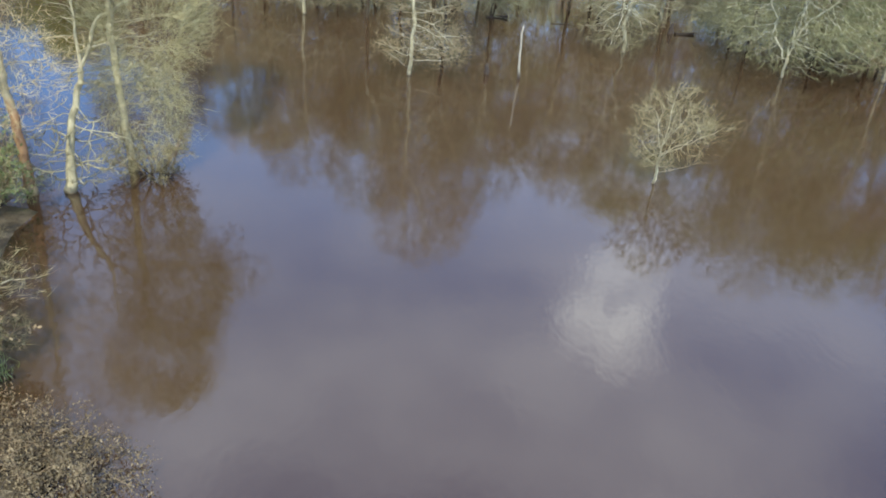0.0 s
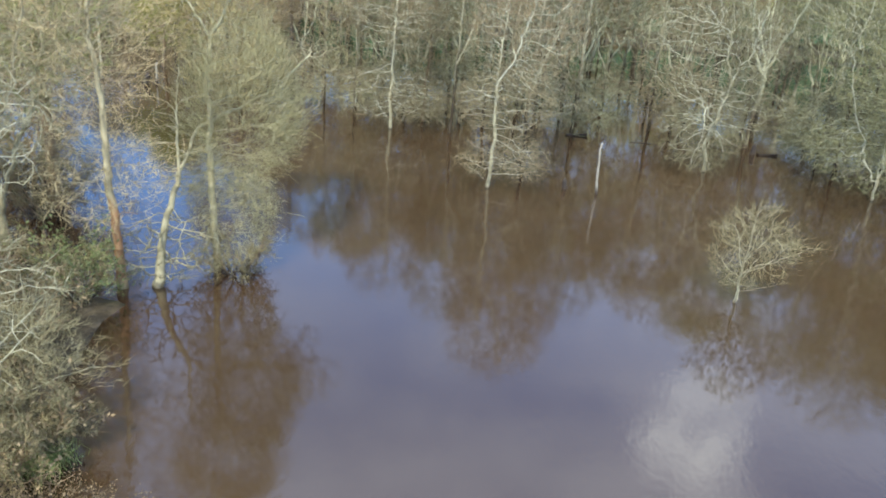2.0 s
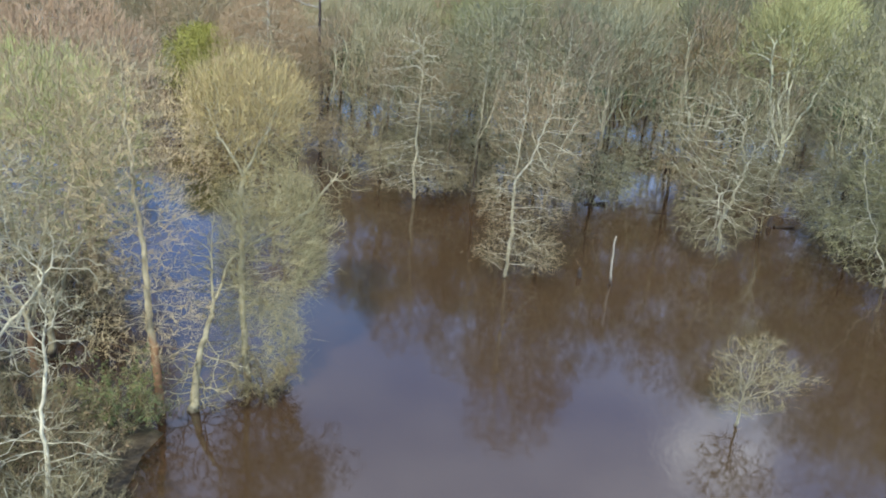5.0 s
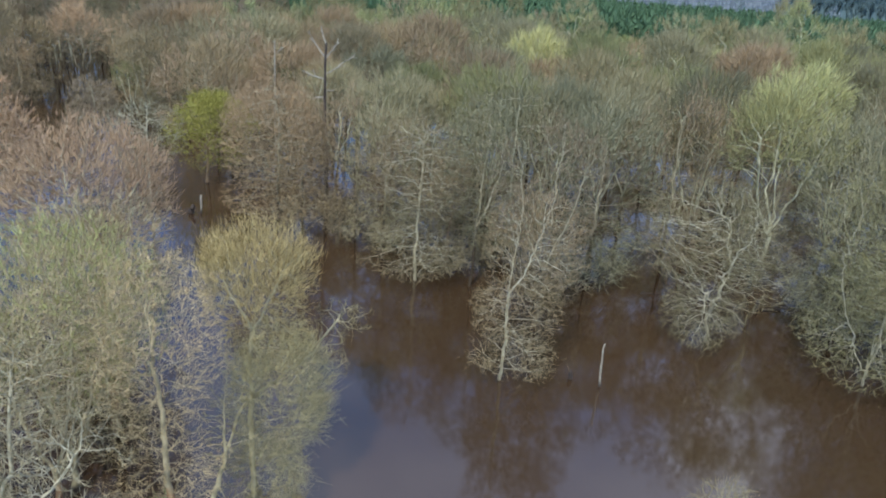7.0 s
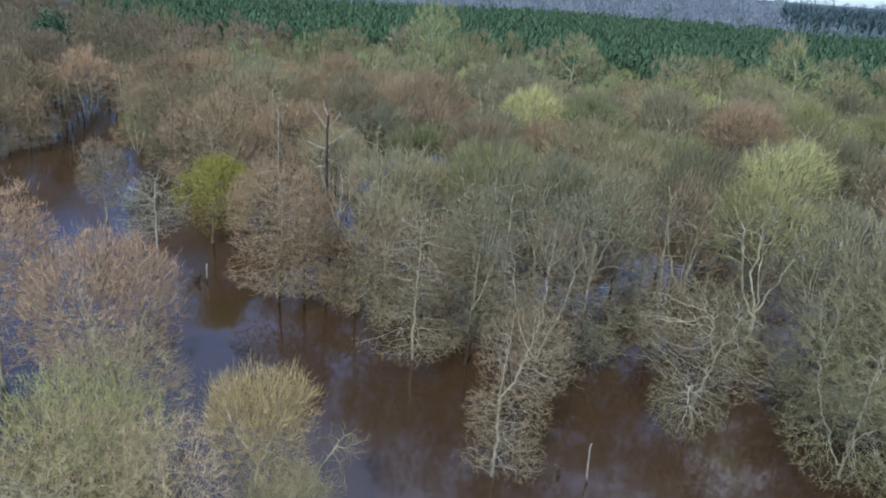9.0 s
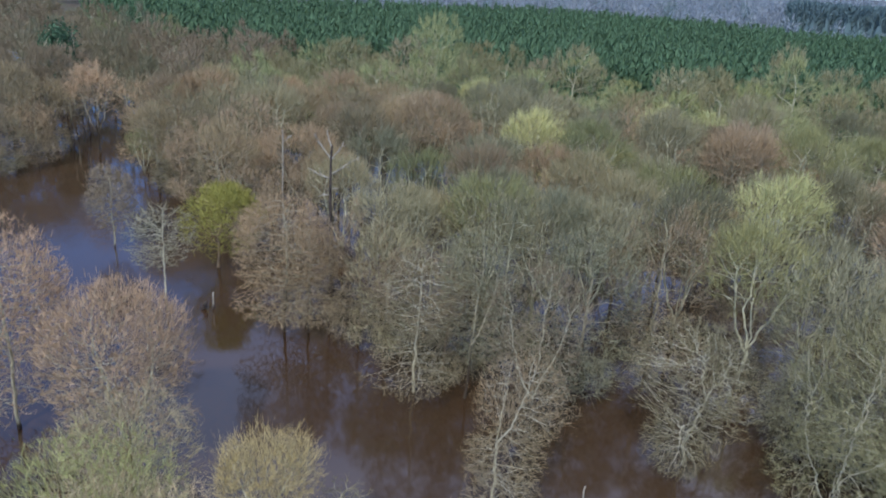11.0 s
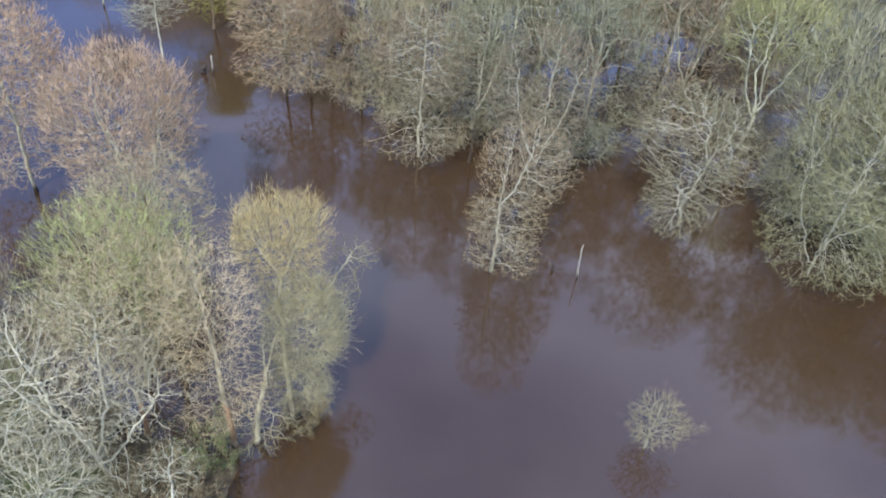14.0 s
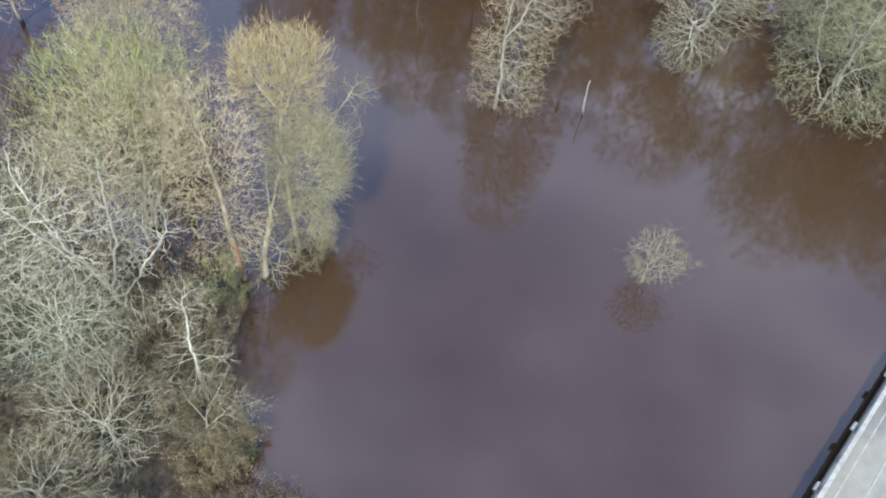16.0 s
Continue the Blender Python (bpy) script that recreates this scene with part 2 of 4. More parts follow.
c = mix_of(t, ramp_of(t, noise_of(t, 0.12, 3), [(0.5, (0, 0, 0)), (0.65, (1, 1, 1))]), c, (0.09, 0.11, 0.04))
sep = t.nodes.new("ShaderNodeSeparateXYZ")
t.links.new(t.nodes.new("ShaderNodeTexCoord").outputs["Object"], sep.inputs[0])
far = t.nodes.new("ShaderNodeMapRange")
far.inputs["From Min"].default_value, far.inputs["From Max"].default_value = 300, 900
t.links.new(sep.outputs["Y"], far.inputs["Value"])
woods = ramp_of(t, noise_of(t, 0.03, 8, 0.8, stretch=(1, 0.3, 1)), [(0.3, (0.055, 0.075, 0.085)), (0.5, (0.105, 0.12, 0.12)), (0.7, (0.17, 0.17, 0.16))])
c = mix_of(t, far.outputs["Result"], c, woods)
t.links.new(c, b.inputs["Base Color"])
bump_of(t, b, noise_of(t, 9.0, 6, 0.7), 0.8, 0.06)

# far crowns, with the air's haze put into the base colour
PAINTED_HAZE, t, b = material("haze_tinted_woods", 0.95, 0.1)
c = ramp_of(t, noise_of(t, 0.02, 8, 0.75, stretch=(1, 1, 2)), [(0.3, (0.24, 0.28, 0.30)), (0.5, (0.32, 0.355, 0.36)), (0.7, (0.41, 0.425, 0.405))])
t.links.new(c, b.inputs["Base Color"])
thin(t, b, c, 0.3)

CONCRETE, t, b = material("concrete", 0.8, 0.3)
c = ramp_of(t, noise_of(t, 1.3, 7, 0.7), [(0.3, (0.25, 0.235, 0.17)), (0.7, (0.34, 0.32, 0.235))])
c = mix_of(t, ramp_of(t, noise_of(t, 0.5, 4, stretch=(1, 0.2, 1)), [(0.5, (0, 0, 0)), (0.7, (1, 1, 1))]), c, (0.17, 0.165, 0.14))
t.links.new(c, b.inputs["Base Color"])
bump_of(t, b, noise_of(t, 30.0, 4), 0.3, 0.01)

RAIL, t, b = material("white_painted_concrete", 0.7, 0.3)
c = ramp_of(t, noise_of(t, 3.0, 6, 0.7), [(0.35, (0.30, 0.285, 0.22)), (0.6, (0.46, 0.435, 0.345))])
t.links.new(c, b.inputs["Base Color"])
bump_of(t, b, noise_of(t, 20.0, 4), 0.3, 0.01)


# ---- mesh tools ----
def mesh_of(name, verts, faces, mat, smooth=False):
    """A mesh from arrays: verts (n, 3), faces (m, 3) or (m, 4) or a list of such arrays."""
    faces = faces if isinstance(faces, list) else [faces]
    faces = [np.asarray(f, np.int32) for f in faces if len(f)]
    me = bpy.data.meshes.new(name)
    verts = np.asarray(verts, np.float32)
    me.vertices.add(len(verts))
    me.vertices.foreach_set("co", verts.ravel())
    loops = np.concatenate([f.ravel() for f in faces])
    sizes = np.concatenate([np.full(len(f), f.shape[1]) for f in faces])
    me.loops.add(len(loops))
    me.loops.foreach_set("vertex_index", loops)
    me.polygons.add(len(sizes))
    me.polygons.foreach_set("loop_start", np.r_[0, np.cumsum(sizes)[:-1]].astype(np.int32))
    me.polygons.foreach_set("use_smooth", np.full(len(sizes), smooth))
    me.update(calc_edges=True)
    me.materials.append(mat)
    return me


def mesh_part(name, me, parent=None, label="", m=None):
    ob = new(name, me)
    if m is not None:
        ob.matrix_basis = m
    ob.parent = parent
    if label:
        ob["label"] = label
    return ob


def part(name, bm, mat, parent, label=""):
    me = bpy.data.meshes.new(name)
    bm.to_mesh(me)
    bm.free()
    me.materials.append(mat)
    return mesh_part(name, me, parent, label)


def thing(name, label, category, m=None, group="", kind=""):
    ob = new(name)
    ob.empty_display_size = 0.3
    if m is not None:
        ob.matrix_basis = m
    return tagged(ob, label, category, group, kind)


def unit(v):
    return v / np.maximum(np.linalg.norm(v, axis=-1, keepdims=True), 1e-9)


def tubes(paths, radii, sides):
    """Tapered tubes along polylines: paths (n, k, 3), radii (n, k). Returns verts and quads."""
    n, k, _ = paths.shape
    tan = unit(np.gradient(paths, axis=1))
    ref = np.where(np.abs(tan[..., 2:]) > 0.9, np.array([1.0, 0, 0]), np.array([0, 0, 1.0]))
    u = unit(np.cross(tan, ref))
    v = np.cross(tan, u)
    a = np.arange(sides) * 2 * np.pi / sides
    ring = u[:, :, None] * np.cos(a)[:, None] + v[:, :, None] * np.sin(a)[:, None]
    verts = paths[:, :, None] + ring * radii[:, :, None, None]
    i = np.arange(n * k * sides).reshape(n, k, sides)
    j = np.roll(i, -1, axis=2)
    quads = np.stack([i[:, :-1], j[:, :-1], j[:, 1:], i[:, 1:]], -1)
    return verts.reshape(-1, 3), quads.reshape(-1, 4)


def joined(pieces):
    verts, faces, n = [], [], 0
    for v, f in pieces:
        verts.append(v)
        faces.append(f + n)
        n += len(v)
    return np.concatenate(verts), faces


def sprout(rng, paths, count, s0, s1, angle, length, up, k, wander=0.12, taper=0.5):
    """Side shoots from polylines: count on each, between s0 and s1 of its length. Returns paths (n * count, k, 3) and where each sits, 0 to 1."""
    n, kk, _ = paths.shape
    s = s0 + (s1 - s0) * (np.arange(count) + rng.uniform(0, 1, (n, count))) / count
    f = np.clip(s * (kk - 1), 0, kk - 1.001)
    i = f.astype(int)
    w = (f - i)[..., None]
    row = np.arange(n)[:, None]
    start = paths[row, i] * (1 - w) + paths[row, i + 1] * w
    tan = unit(paths[row, i + 1] - paths[row, i])
    side = unit(np.cross(tan, unit(rng.normal(size=(n, count, 3)))))
    ang = np.radians(angle) * rng.uniform(0.7, 1.3, (n, count, 1))
    way = unit(tan * np.cos(ang) + side * np.sin(ang) + np.array([0, 0, up]))
    total = np.linalg.norm(np.diff(paths, axis=1), axis=2).sum(1)[:, None]
    ln = length * total * (1 - taper * s) * rng.uniform(0.7, 1.3, (n, count))
    out = grow(rng, start.reshape(-1, 3), way.reshape(-1, 3), ln.ravel(), k, wander, up * 0.25)
    return out, s.ravel()


def grow(rng, start, way, length, k, wander, up):
    """Polylines of k points that wander and bend upwards (or down)."""
    steps = [way]
    for _ in range(k - 2):
        steps.append(unit(steps[-1] + rng.normal(size=way.shape) * wander + np.array([0, 0, up])))
    steps = np.stack(steps, 1) * (length / (k - 1))[:, None, None]
    return np.concatenate([start[:, None], start[:, None] + np.cumsum(steps, 1)], 1)


def edge_on(rng, way, mid, p):
    """The breadth of slips that turn their flat side out of the crown."""
    face = rng.normal(size=p.shape) if mid is None else unit(p - mid) + rng.normal(size=p.shape) * 0.5 + np.array([0, 0, 0.3])
    return unit(np.cross(way, face))


def blades(rng, paths, count, length, width, up, out=0.5, s0=0.1, mid=None, fan=0.7):
    """Fine twigs as narrow tapered slips along polylines, fanning out from mid."""
    n, kk, _ = paths.shape
    s = rng.uniform(s0, 1, (n, count))
    f = np.clip(s * (kk - 1), 0, kk - 1.001)
    i = f.astype(int)
    w = (f - i)[..., None]
    row = np.arange(n)[:, None]
    p = (paths[row, i] * (1 - w) + paths[row, i + 1] * w).reshape(-1, 3)
    tan = unit(paths[row, i + 1] - paths[row, i]).reshape(-1, 3)
    way = tan * 0.7 + rng.normal(size=p.shape) * out + np.array([0, 0, up])
    way = unit(way if mid is None else way + unit(p - mid) * fan)
    side = edge_on(rng, way, mid, p)
    ln = length * rng.uniform(0.5, 1.4, (len(p), 1))
    verts = np.stack([p - side * width / 2, p + side * width / 2, p + way * ln], 1).reshape(-1, 3)
    return verts, np.arange(len(verts)).reshape(-1, 3)


def haze(rng, mid, egg, n, length, width, low=-0.35, depth=0.3, up=0.45, out=0.4, lumps=0.14):
    """The fine outer twigs of a crown: slips that point out of its lumpy domed shell."""
    d = unit(rng.normal(size=(int(n / (1 - 0.5 * (1 + low)) + 8), 3)))
    d = d[d[:, 2] > low][:n]
    k, ph = rng.normal(size=(5, 3)) * 2.6, rng.uniform(0, 6.3, 5)
    r = (1 + lumps * np.cos(d @ k.T + ph).sum(1) / 1.6) * (1 - depth * rng.uniform(0, 1, len(d)) ** 1.4)
    p = mid + egg * d * r[:, None] * 0.95
    way = unit(d * 0.45 + rng.normal(size=p.shape) * out + np.array([0, 0, up]))
    side = edge_on(rng, way, mid, p)
    ln = length * rng.uniform(0.5, 1.4, (len(p), 1))
    p = p - way * ln * 0.5
    verts = np.stack([p - side * width / 2, p + side * width / 2, p + way * ln], 1).reshape(-1, 3)
    return verts, np.arange(len(verts)).reshape(-1, 3)


def leaves(rng, paths, count, size, s0=0.2, out=0.35):
    """Small leaf quads scattered round polylines."""
    n, kk, _ = paths.shape
    f = np.clip(rng.uniform(s0, 1, (n, count)) * (kk - 1), 0, kk - 1.001)
    i = f.astype(int)
    row = np.arange(n)[:, None]
    p = (paths[row, i] + (paths[row, i + 1] - paths[row, i]) * (f - i)[..., None]).reshape(-1, 3)
    p = p + rng.normal(size=p.shape) * out
    a = unit(rng.normal(size=p.shape))
    c = unit(np.cross(a, rng.normal(size=p.shape)))
    s = size * rng.uniform(0.5, 1.3, (len(p), 1))
    verts = np.stack([p - a * s, p + c * s * 0.45, p + a * s, p - c * s * 0.45], 1).reshape(-1, 3)
    return verts, np.arange(len(verts)).reshape(-1, 4)


# ---- trees ----
def clumped(rng, crowns):
    """Points for the branches to reach for: crowns are x, y, z, breadth, half height, points, clumps; each is an egg filled with loose clumps."""
    out = []
    for x, y, z, wide, tall, n, clumps in crowns:
        heart = unit(rng.normal(size=(clumps, 3))) * rng.uniform(0.45, 0.98, (clumps, 1)) ** 0.6
        size = rng.uniform(0.16, 0.34, (clumps, 1))
        pick = rng.integers(0, clumps, int(n * 1.5))
        p = heart[pick] + rng.normal(size=(len(pick), 3)) * size[pick]
        p = p[np.linalg.norm(p, axis=1) < 1.05][:n]
        out.append(p * (wide, wide, tall) + (x, y, z))
    p = np.concatenate(out)
    return p[p[:, 2] > 0.35]


def resampled(rng, line, step, wiggle):
    line = np.array(line, float)
    d = np.r_[0, np.cumsum(np.linalg.norm(np.diff(line, axis=0), axis=1))]
    n = max(3, int(d[-1] / step) + 1)
    p = np.stack([np.interp(np.linspace(0, d[-1], n), d, line[:, c]) for c in range(3)], 1)
    drift = np.cumsum(rng.normal(size=(n, 3)) * wiggle * step, 0)
    drift -= np.linspace(0, 1, n)[:, None] * drift[-1]
    return p + drift - drift[0]


def branched(rng, stem, arms, goals, step, rise, first, crook, keep=0.4, most=70):
    """Grow branches from a stem and its arms towards the goals. Returns the nodes, each one's parent, and how many belong to the stem and to stem and arms."""
    nodes, parent = [stem], [np.arange(len(stem)) - 1]
    n0 = count = len(stem)
    for arm in arms:
        near = int(np.argmin(np.linalg.norm(np.concatenate(nodes) - arm[0], axis=1)))
        nodes.append(arm[1:])
        parent.append(np.r_[near, np.arange(count, count + len(arm) - 2)])
        count += len(arm) - 1
    pos, par = np.concatenate(nodes), np.concatenate(parent)
    n1 = count
    low, high = goals[:, 2].min(), goals[:, 2].max()
    el = np.radians(rise[0] + (rise[1] - rise[0]) * (goals[:, 2] - low) / (high - low + 1e-6))
    flat = np.linalg.norm(goals[:, None, :2] - pos[None, :, :2], axis=2)
    cost = np.abs(goals[:, None, 2] - np.tan(el)[:, None] * flat - pos[None, :, 2]) + 1.3 * flat + 50.0 * (pos[None, :, 2] < first)
    near = np.argmin(cost, 1)
    dist = np.linalg.norm(goals - pos[near], axis=1)
    kids = np.zeros(len(pos), int)
    tips = 0
    for _ in range(most):
        live = (dist > step * 1.05) & (kids[near] < 3)
        if not live.any():
            break
        goals, near, dist = goals[live], near[live], dist[live]
        who, back = np.unique(near, return_inverse=True)
        pull = np.zeros((len(who), 3))
        np.add.at(pull, back, unit(goals - pos[near]))
        along = unit(pos[who] - pos[np.maximum(par[who], 0)])
        along[who < n1] *= 0.15
        way = unit(unit(pull) + along * keep + rng.normal(size=pull.shape) * crook)
        fresh = pos[who] + way * step
        kids[who] += 1
        base = len(pos)
        pos, par, kids = np.concatenate([pos, fresh]), np.concatenate([par, who]), np.concatenate([kids, np.zeros(len(who), int)])
        for c in range(0, len(fresh), 400):
            gap = np.linalg.norm(goals[:, None] - fresh[None, c:c + 400], axis=2)
            j = np.argmin(gap, 1)
            best = gap[np.arange(len(goals)), j]
            won = best < dist
            near[won], dist[won] = base + c + j[won], best[won]
    return pos, par, n0, n1


def edge_tubes(pos, par, rad, pick, sides):
    """A tapered tube for each picked node, from its parent to it."""
    a, b = pos[par[pick]], pos[pick]
    way = unit(b - a)
    ref = np.where(np.abs(way[:, 2:]) > 0.9, np.array([1.0, 0, 0]), np.array([0, 0, 1.0]))
    u = unit(np.cross(way, ref))
    v = np.cross(way, u)
    turn = np.arange(sides) * 2 * np.pi / sides
    ring = u[:, None] * np.cos(turn)[:, None] + v[:, None] * np.sin(turn)[:, None]
    r1 = rad[pick]
    r0 = np.minimum(rad[par[pick]], r1 * 1.3)
    a = a - way * (r0 * 0.4)[:, None]
    verts = np.stack([a[:, None] + ring * r0[:, None, None], b[:, None] + ring * r1[:, None, None]], 1)
    i = np.arange(len(pick) * 2 * sides).reshape(len(pick), 2, sides)
    j = np.roll(i, -1, axis=2)
    return verts.reshape(-1, 3), np.stack([i[:, 0], j[:, 0], j[:, 1], i[:, 1]], -1).reshape(-1, 4)


def grown_parts(seed, stem, crowns, bark, twig, radius=0.08, tip=0.0045, step=0.27, rise=(-10, 55), first=0.0, crook=0.2, arms=(), slips=4, twig_len=0.5, twig_wide=0.018,
                twig_up=0.3, twig_out=0.35, brush=0, light=False, wiggle=0.12, thin_at=2, even=False, keep=0.4, bole=1.0, stem_bark=None):
    """The meshes of one bare tree, as (part, mesh). stem: points from the foot to the top of the trunk; arms: points along limbs of their own;
    crowns: the eggs that the branches fill; brush: slips of fine twig in the crowns' upper and outer parts, or all round where even."""
    rng = np.random.default_rng(seed)
    goals = clumped(rng, crowns)
    main = resampled(rng, stem, step, wiggle)
    pos, par, n0, n1 = branched(rng, main, [resampled(rng, a, step, wiggle * 1.5) for a in arms], goals, step, rise, first, crook, keep)
    n = len(pos)
    share = np.zeros(n)
    has = np.zeros(n, bool)
    has[par[1:]] = True
    share[~has] = 1
    owner = np.arange(n)
    for k in range(n - 1, 0, -1):
        share[par[k]] += share[k]
    for k in range(1, n):
        owner[k] = -1 if k < n0 else k if par[k] < n0 else owner[par[k]]
    e = math.log(max(share[0], 3)) / math.log(radius / tip)
    rad = tip * share ** (1 / e)
    rad[:n0] = np.maximum(rad[:n0], tip * 1.5)
    rad[:n0] *= 1 + (bole - 1) * np.linspace(1, 0, n0)
    rad[:n0] *= 1 + 0.7 * np.exp(-(pos[:n0, 2] - pos[0, 2]) / 0.45)
    mid = goals.mean(0)
    fine = (share <= thin_at) & (np.arange(n) >= n0)
    thin = np.flatnonzero(fine)
    along = unit(pos[thin] - pos[par[thin]])
    p = np.repeat(pos[thin], slips, 0) - np.repeat(along, slips, 0) * rng.uniform(0, step, (len(thin) * slips, 1))
    out = unit(p - mid - (0, 0, -1.0))
    way = unit(np.repeat(along, slips, 0) * 0.8 + out * 0.25 + rng.normal(size=p.shape) * twig_out + (0, 0, twig_up))
    if brush:
        far = np.minimum(np.linalg.norm((goals - mid) / goals.std(0), axis=1), 1.7)
        odds = far ** 2 if even else far ** 4 * np.clip(1 + 1.1 * (goals[:, 2] - mid[2]) / goals[:, 2].std(), 0.12, None)
        pick = rng.choice(len(goals), brush, p=odds / odds.sum())
        q = goals[pick] + rng.normal(size=(brush, 3)) * 0.22
        p = np.concatenate([p, q])
        way = np.concatenate([way, unit(unit(q - mid) * 0.6 + rng.normal(size=q.shape) * twig_out + (0, 0, twig_up + 0.25))])
    side = edge_on(rng, way, mid, p) * twig_wide / 2
    tips = p + way * twig_len * rng.uniform(0.45, 1.35, (len(p), 1))
    crown = [(np.stack([p - side, p + side, tips], 1).reshape(-1, 3), np.arange(3 * len(p)).reshape(-1, 3))]
    if light:
        side = unit(np.cross(along, rng.normal(size=along.shape))) * rad[thin][:, None] * 1.5
        crown.append((np.stack([pos[par[thin]] - side, pos[par[thin]] + side, pos[thin] + along * 0.1], 1).reshape(-1, 3), np.arange(3 * len(thin)).reshape(-1, 3)))
    else:
        crown.append(edge_tubes(pos, par, rad, thin, 3))
    stout = np.flatnonzero(~fine & (np.arange(n) >= n0))
    parts = []
    trunk = edge_tubes(pos, par, rad, np.arange(1, n0), 6 if light else 9)
    if light:
        wood = joined([trunk, edge_tubes(pos, par, rad, stout[rad[stout] > 0.035], 5), edge_tubes(pos, par, rad, stout[rad[stout] <= 0.035], 3)])
        parts.append(("trunk", mesh_of("trunk", wood[0], wood[1], bark, True)))
    else:
        parts.append(("trunk", mesh_of("trunk", trunk[0], trunk[1], stem_bark or bark, True)))
        for k in np.unique(owner[stout]):
            mine = stout[owner[stout] == k]
            wood = joined([edge_tubes(pos, par, rad, mine[rad[mine] > 0.03], 6), edge_tubes(pos, par, rad, mine[rad[mine] <= 0.03], 4)])
            parts.append(("limb", mesh_of("limb", wood[0], wood[1], bark, True)))
    v, f = joined(crown)
    parts.append(("crown", mesh_of("crown", v, f, twig)))
    return parts


def dome(height, spread, low, n, clumps=16, x=0.0, y=0.0):
    """A domed crown from low to the top."""
    return (x, y, (height + low) / 2, spread, (height - low) / 2, n, clumps)


def grown(name, label, m, group="", **kw):
    ob = thing(name, label, "tree", m, group)
    for key, me in grown_parts(**kw):
        mesh_part(key, me, ob)
    return ob


def at(x, y, z=0.0, turn=0.0, size=1.0, tall=1.0):
    return Matrix.Translation((x, y, z)) @ Matrix.Rotation(radians(turn), 4, "Z") @ Matrix.Diagonal((size, size, size * tall, 1))


# ---- ground and water ----
def ground_height(x, y):
    """Flooded everywhere near the camera; a low bank on the near left side; dry land with a low rise far off."""
    bank = 0.75 * np.clip((-9.5 - 0.28 * (y - 10) - x) / 6.0, -2, 1) * np.clip((21 - y) / 5, -1, 1) if y < 21 and x < 0 else -1.2
    corner = 0.9 - 0.28 * math.hypot(x + 8.5, y - 6.5)
    dry = np.clip((y - 146 - 0.35 * max(-x - 40, 0)) / 14.0, -1.2, 0.6)
    hill = 26 * np.clip((y - 1400) / 1600, 0, 1) ** 1.4
    return float(max(-1.2, min(bank, 0.6), corner, dry) + hill + 0.08 * noise.noise((x * 0.4, y * 0.4, 0)))


def grid_axis(near, far, step, n_far, centre=0.0):
    a = list(np.arange(-near, near + 0.1, step))
    g = list(near * (far / near) ** (np.arange(1, n_far + 1) / n_far))
    return np.array([-v for v in reversed(g)] + a + g) + centre


gx, gy = grid_axis(60, 4500, 1.5, 26), grid_axis(60, 4500, 1.5, 40, 30)
verts = np.array([(x, y, ground_height(x, y)) for y in gy for x in gx])
nx = len(gx)
i = (np.arange(len(gy) - 1)[:, None] * nx + np.arange(nx - 1)).ravel()
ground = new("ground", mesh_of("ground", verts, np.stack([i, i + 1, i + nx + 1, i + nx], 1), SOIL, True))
tagged(ground, "dark wet ground with leaf litter round the flood", "ground", kind="structure")

wx, wy = np.linspace(-420, 260, 35), np.linspace(-140, 190, 16)
verts = np.array([(x, y, 0.0) for y in wy for x in wx])
nx = len(wx)
i = (np.arange(len(wy) - 1)[:, None] * nx + np.arange(nx - 1)).ravel()
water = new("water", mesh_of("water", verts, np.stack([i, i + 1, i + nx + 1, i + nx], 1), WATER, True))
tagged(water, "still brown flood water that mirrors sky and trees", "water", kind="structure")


# ---- the trees at the water's edge ----
grown("bare_tree", "pale grey bare tree with reddish top standing in the flood", at(-3.1, 38.0, -0.3), seed=11, stem_bark=GREY_BARK, stem=[(0, 0, 0), (0.1, 0, 3), (0.0, 0.1, 6.5), (0.3, 0.3, 9.4)], radius=0.088, rise=(-18, 44), crook=0.22, thin_at=1, tip=0.0046,
      crowns=[(0.7, 0.2, 2.0, 2.5, 1.2, 1000, 24), (0.5, 0, 4.9, 2.5, 2.2, 1700, 34), (1.2, 0.5, 8.6, 2.9, 2.9, 1700, 32)], first=0.7, bark=WHITE_BARK, twig=MIXED_TWIG, twig_wide=0.019, twig_len=0.42, brush=3600, even=True, wiggle=0.12,
      arms=[[(0.0, 0.1, 5.6), (1.0, 0.3, 7.4), (1.6, 0.4, 9.6)]])
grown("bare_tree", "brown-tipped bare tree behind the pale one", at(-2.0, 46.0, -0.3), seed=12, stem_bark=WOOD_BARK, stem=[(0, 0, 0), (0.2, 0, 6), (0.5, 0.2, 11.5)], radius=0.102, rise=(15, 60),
      crowns=[dome(14.6, 3.8, 5.0, 2070, 30), (0.6, 0, 4.2, 3.2, 1.8, 681, 14)], first=2.5, bark=PALE_BARK, twig=RED_TWIG, twig_wide=0.026, brush=1500, arms=[[(0.2, 0, 4), (1.4, 0.3, 8), (2.0, 0.2, 11)], [(0.1, 0, 4.6), (-1.3, 0.2, 8.2), (-1.8, 0, 11)]])
grown("bare_tree", "grey bare tree with drooping white lower limbs", at(-11.5, 50.4, -0.3), seed=13, stem_bark=GREY_BARK, stem=[(0, 0, 0), (0.1, 0, 6), (0.1, 0.1, 11)], radius=0.102, rise=(-30, 55), crook=0.28, thin_at=1, tip=0.0052,
      crowns=[(-0.3, -0.4, 2.8, 4.0, 1.8, 1240, 24), (0, 0, 8.8, 3.5, 4.2, 2327, 34)], first=1.2, bark=WHITE_BARK, twig=MIXED_TWIG, twig_wide=0.0234, brush=2400, even=True)
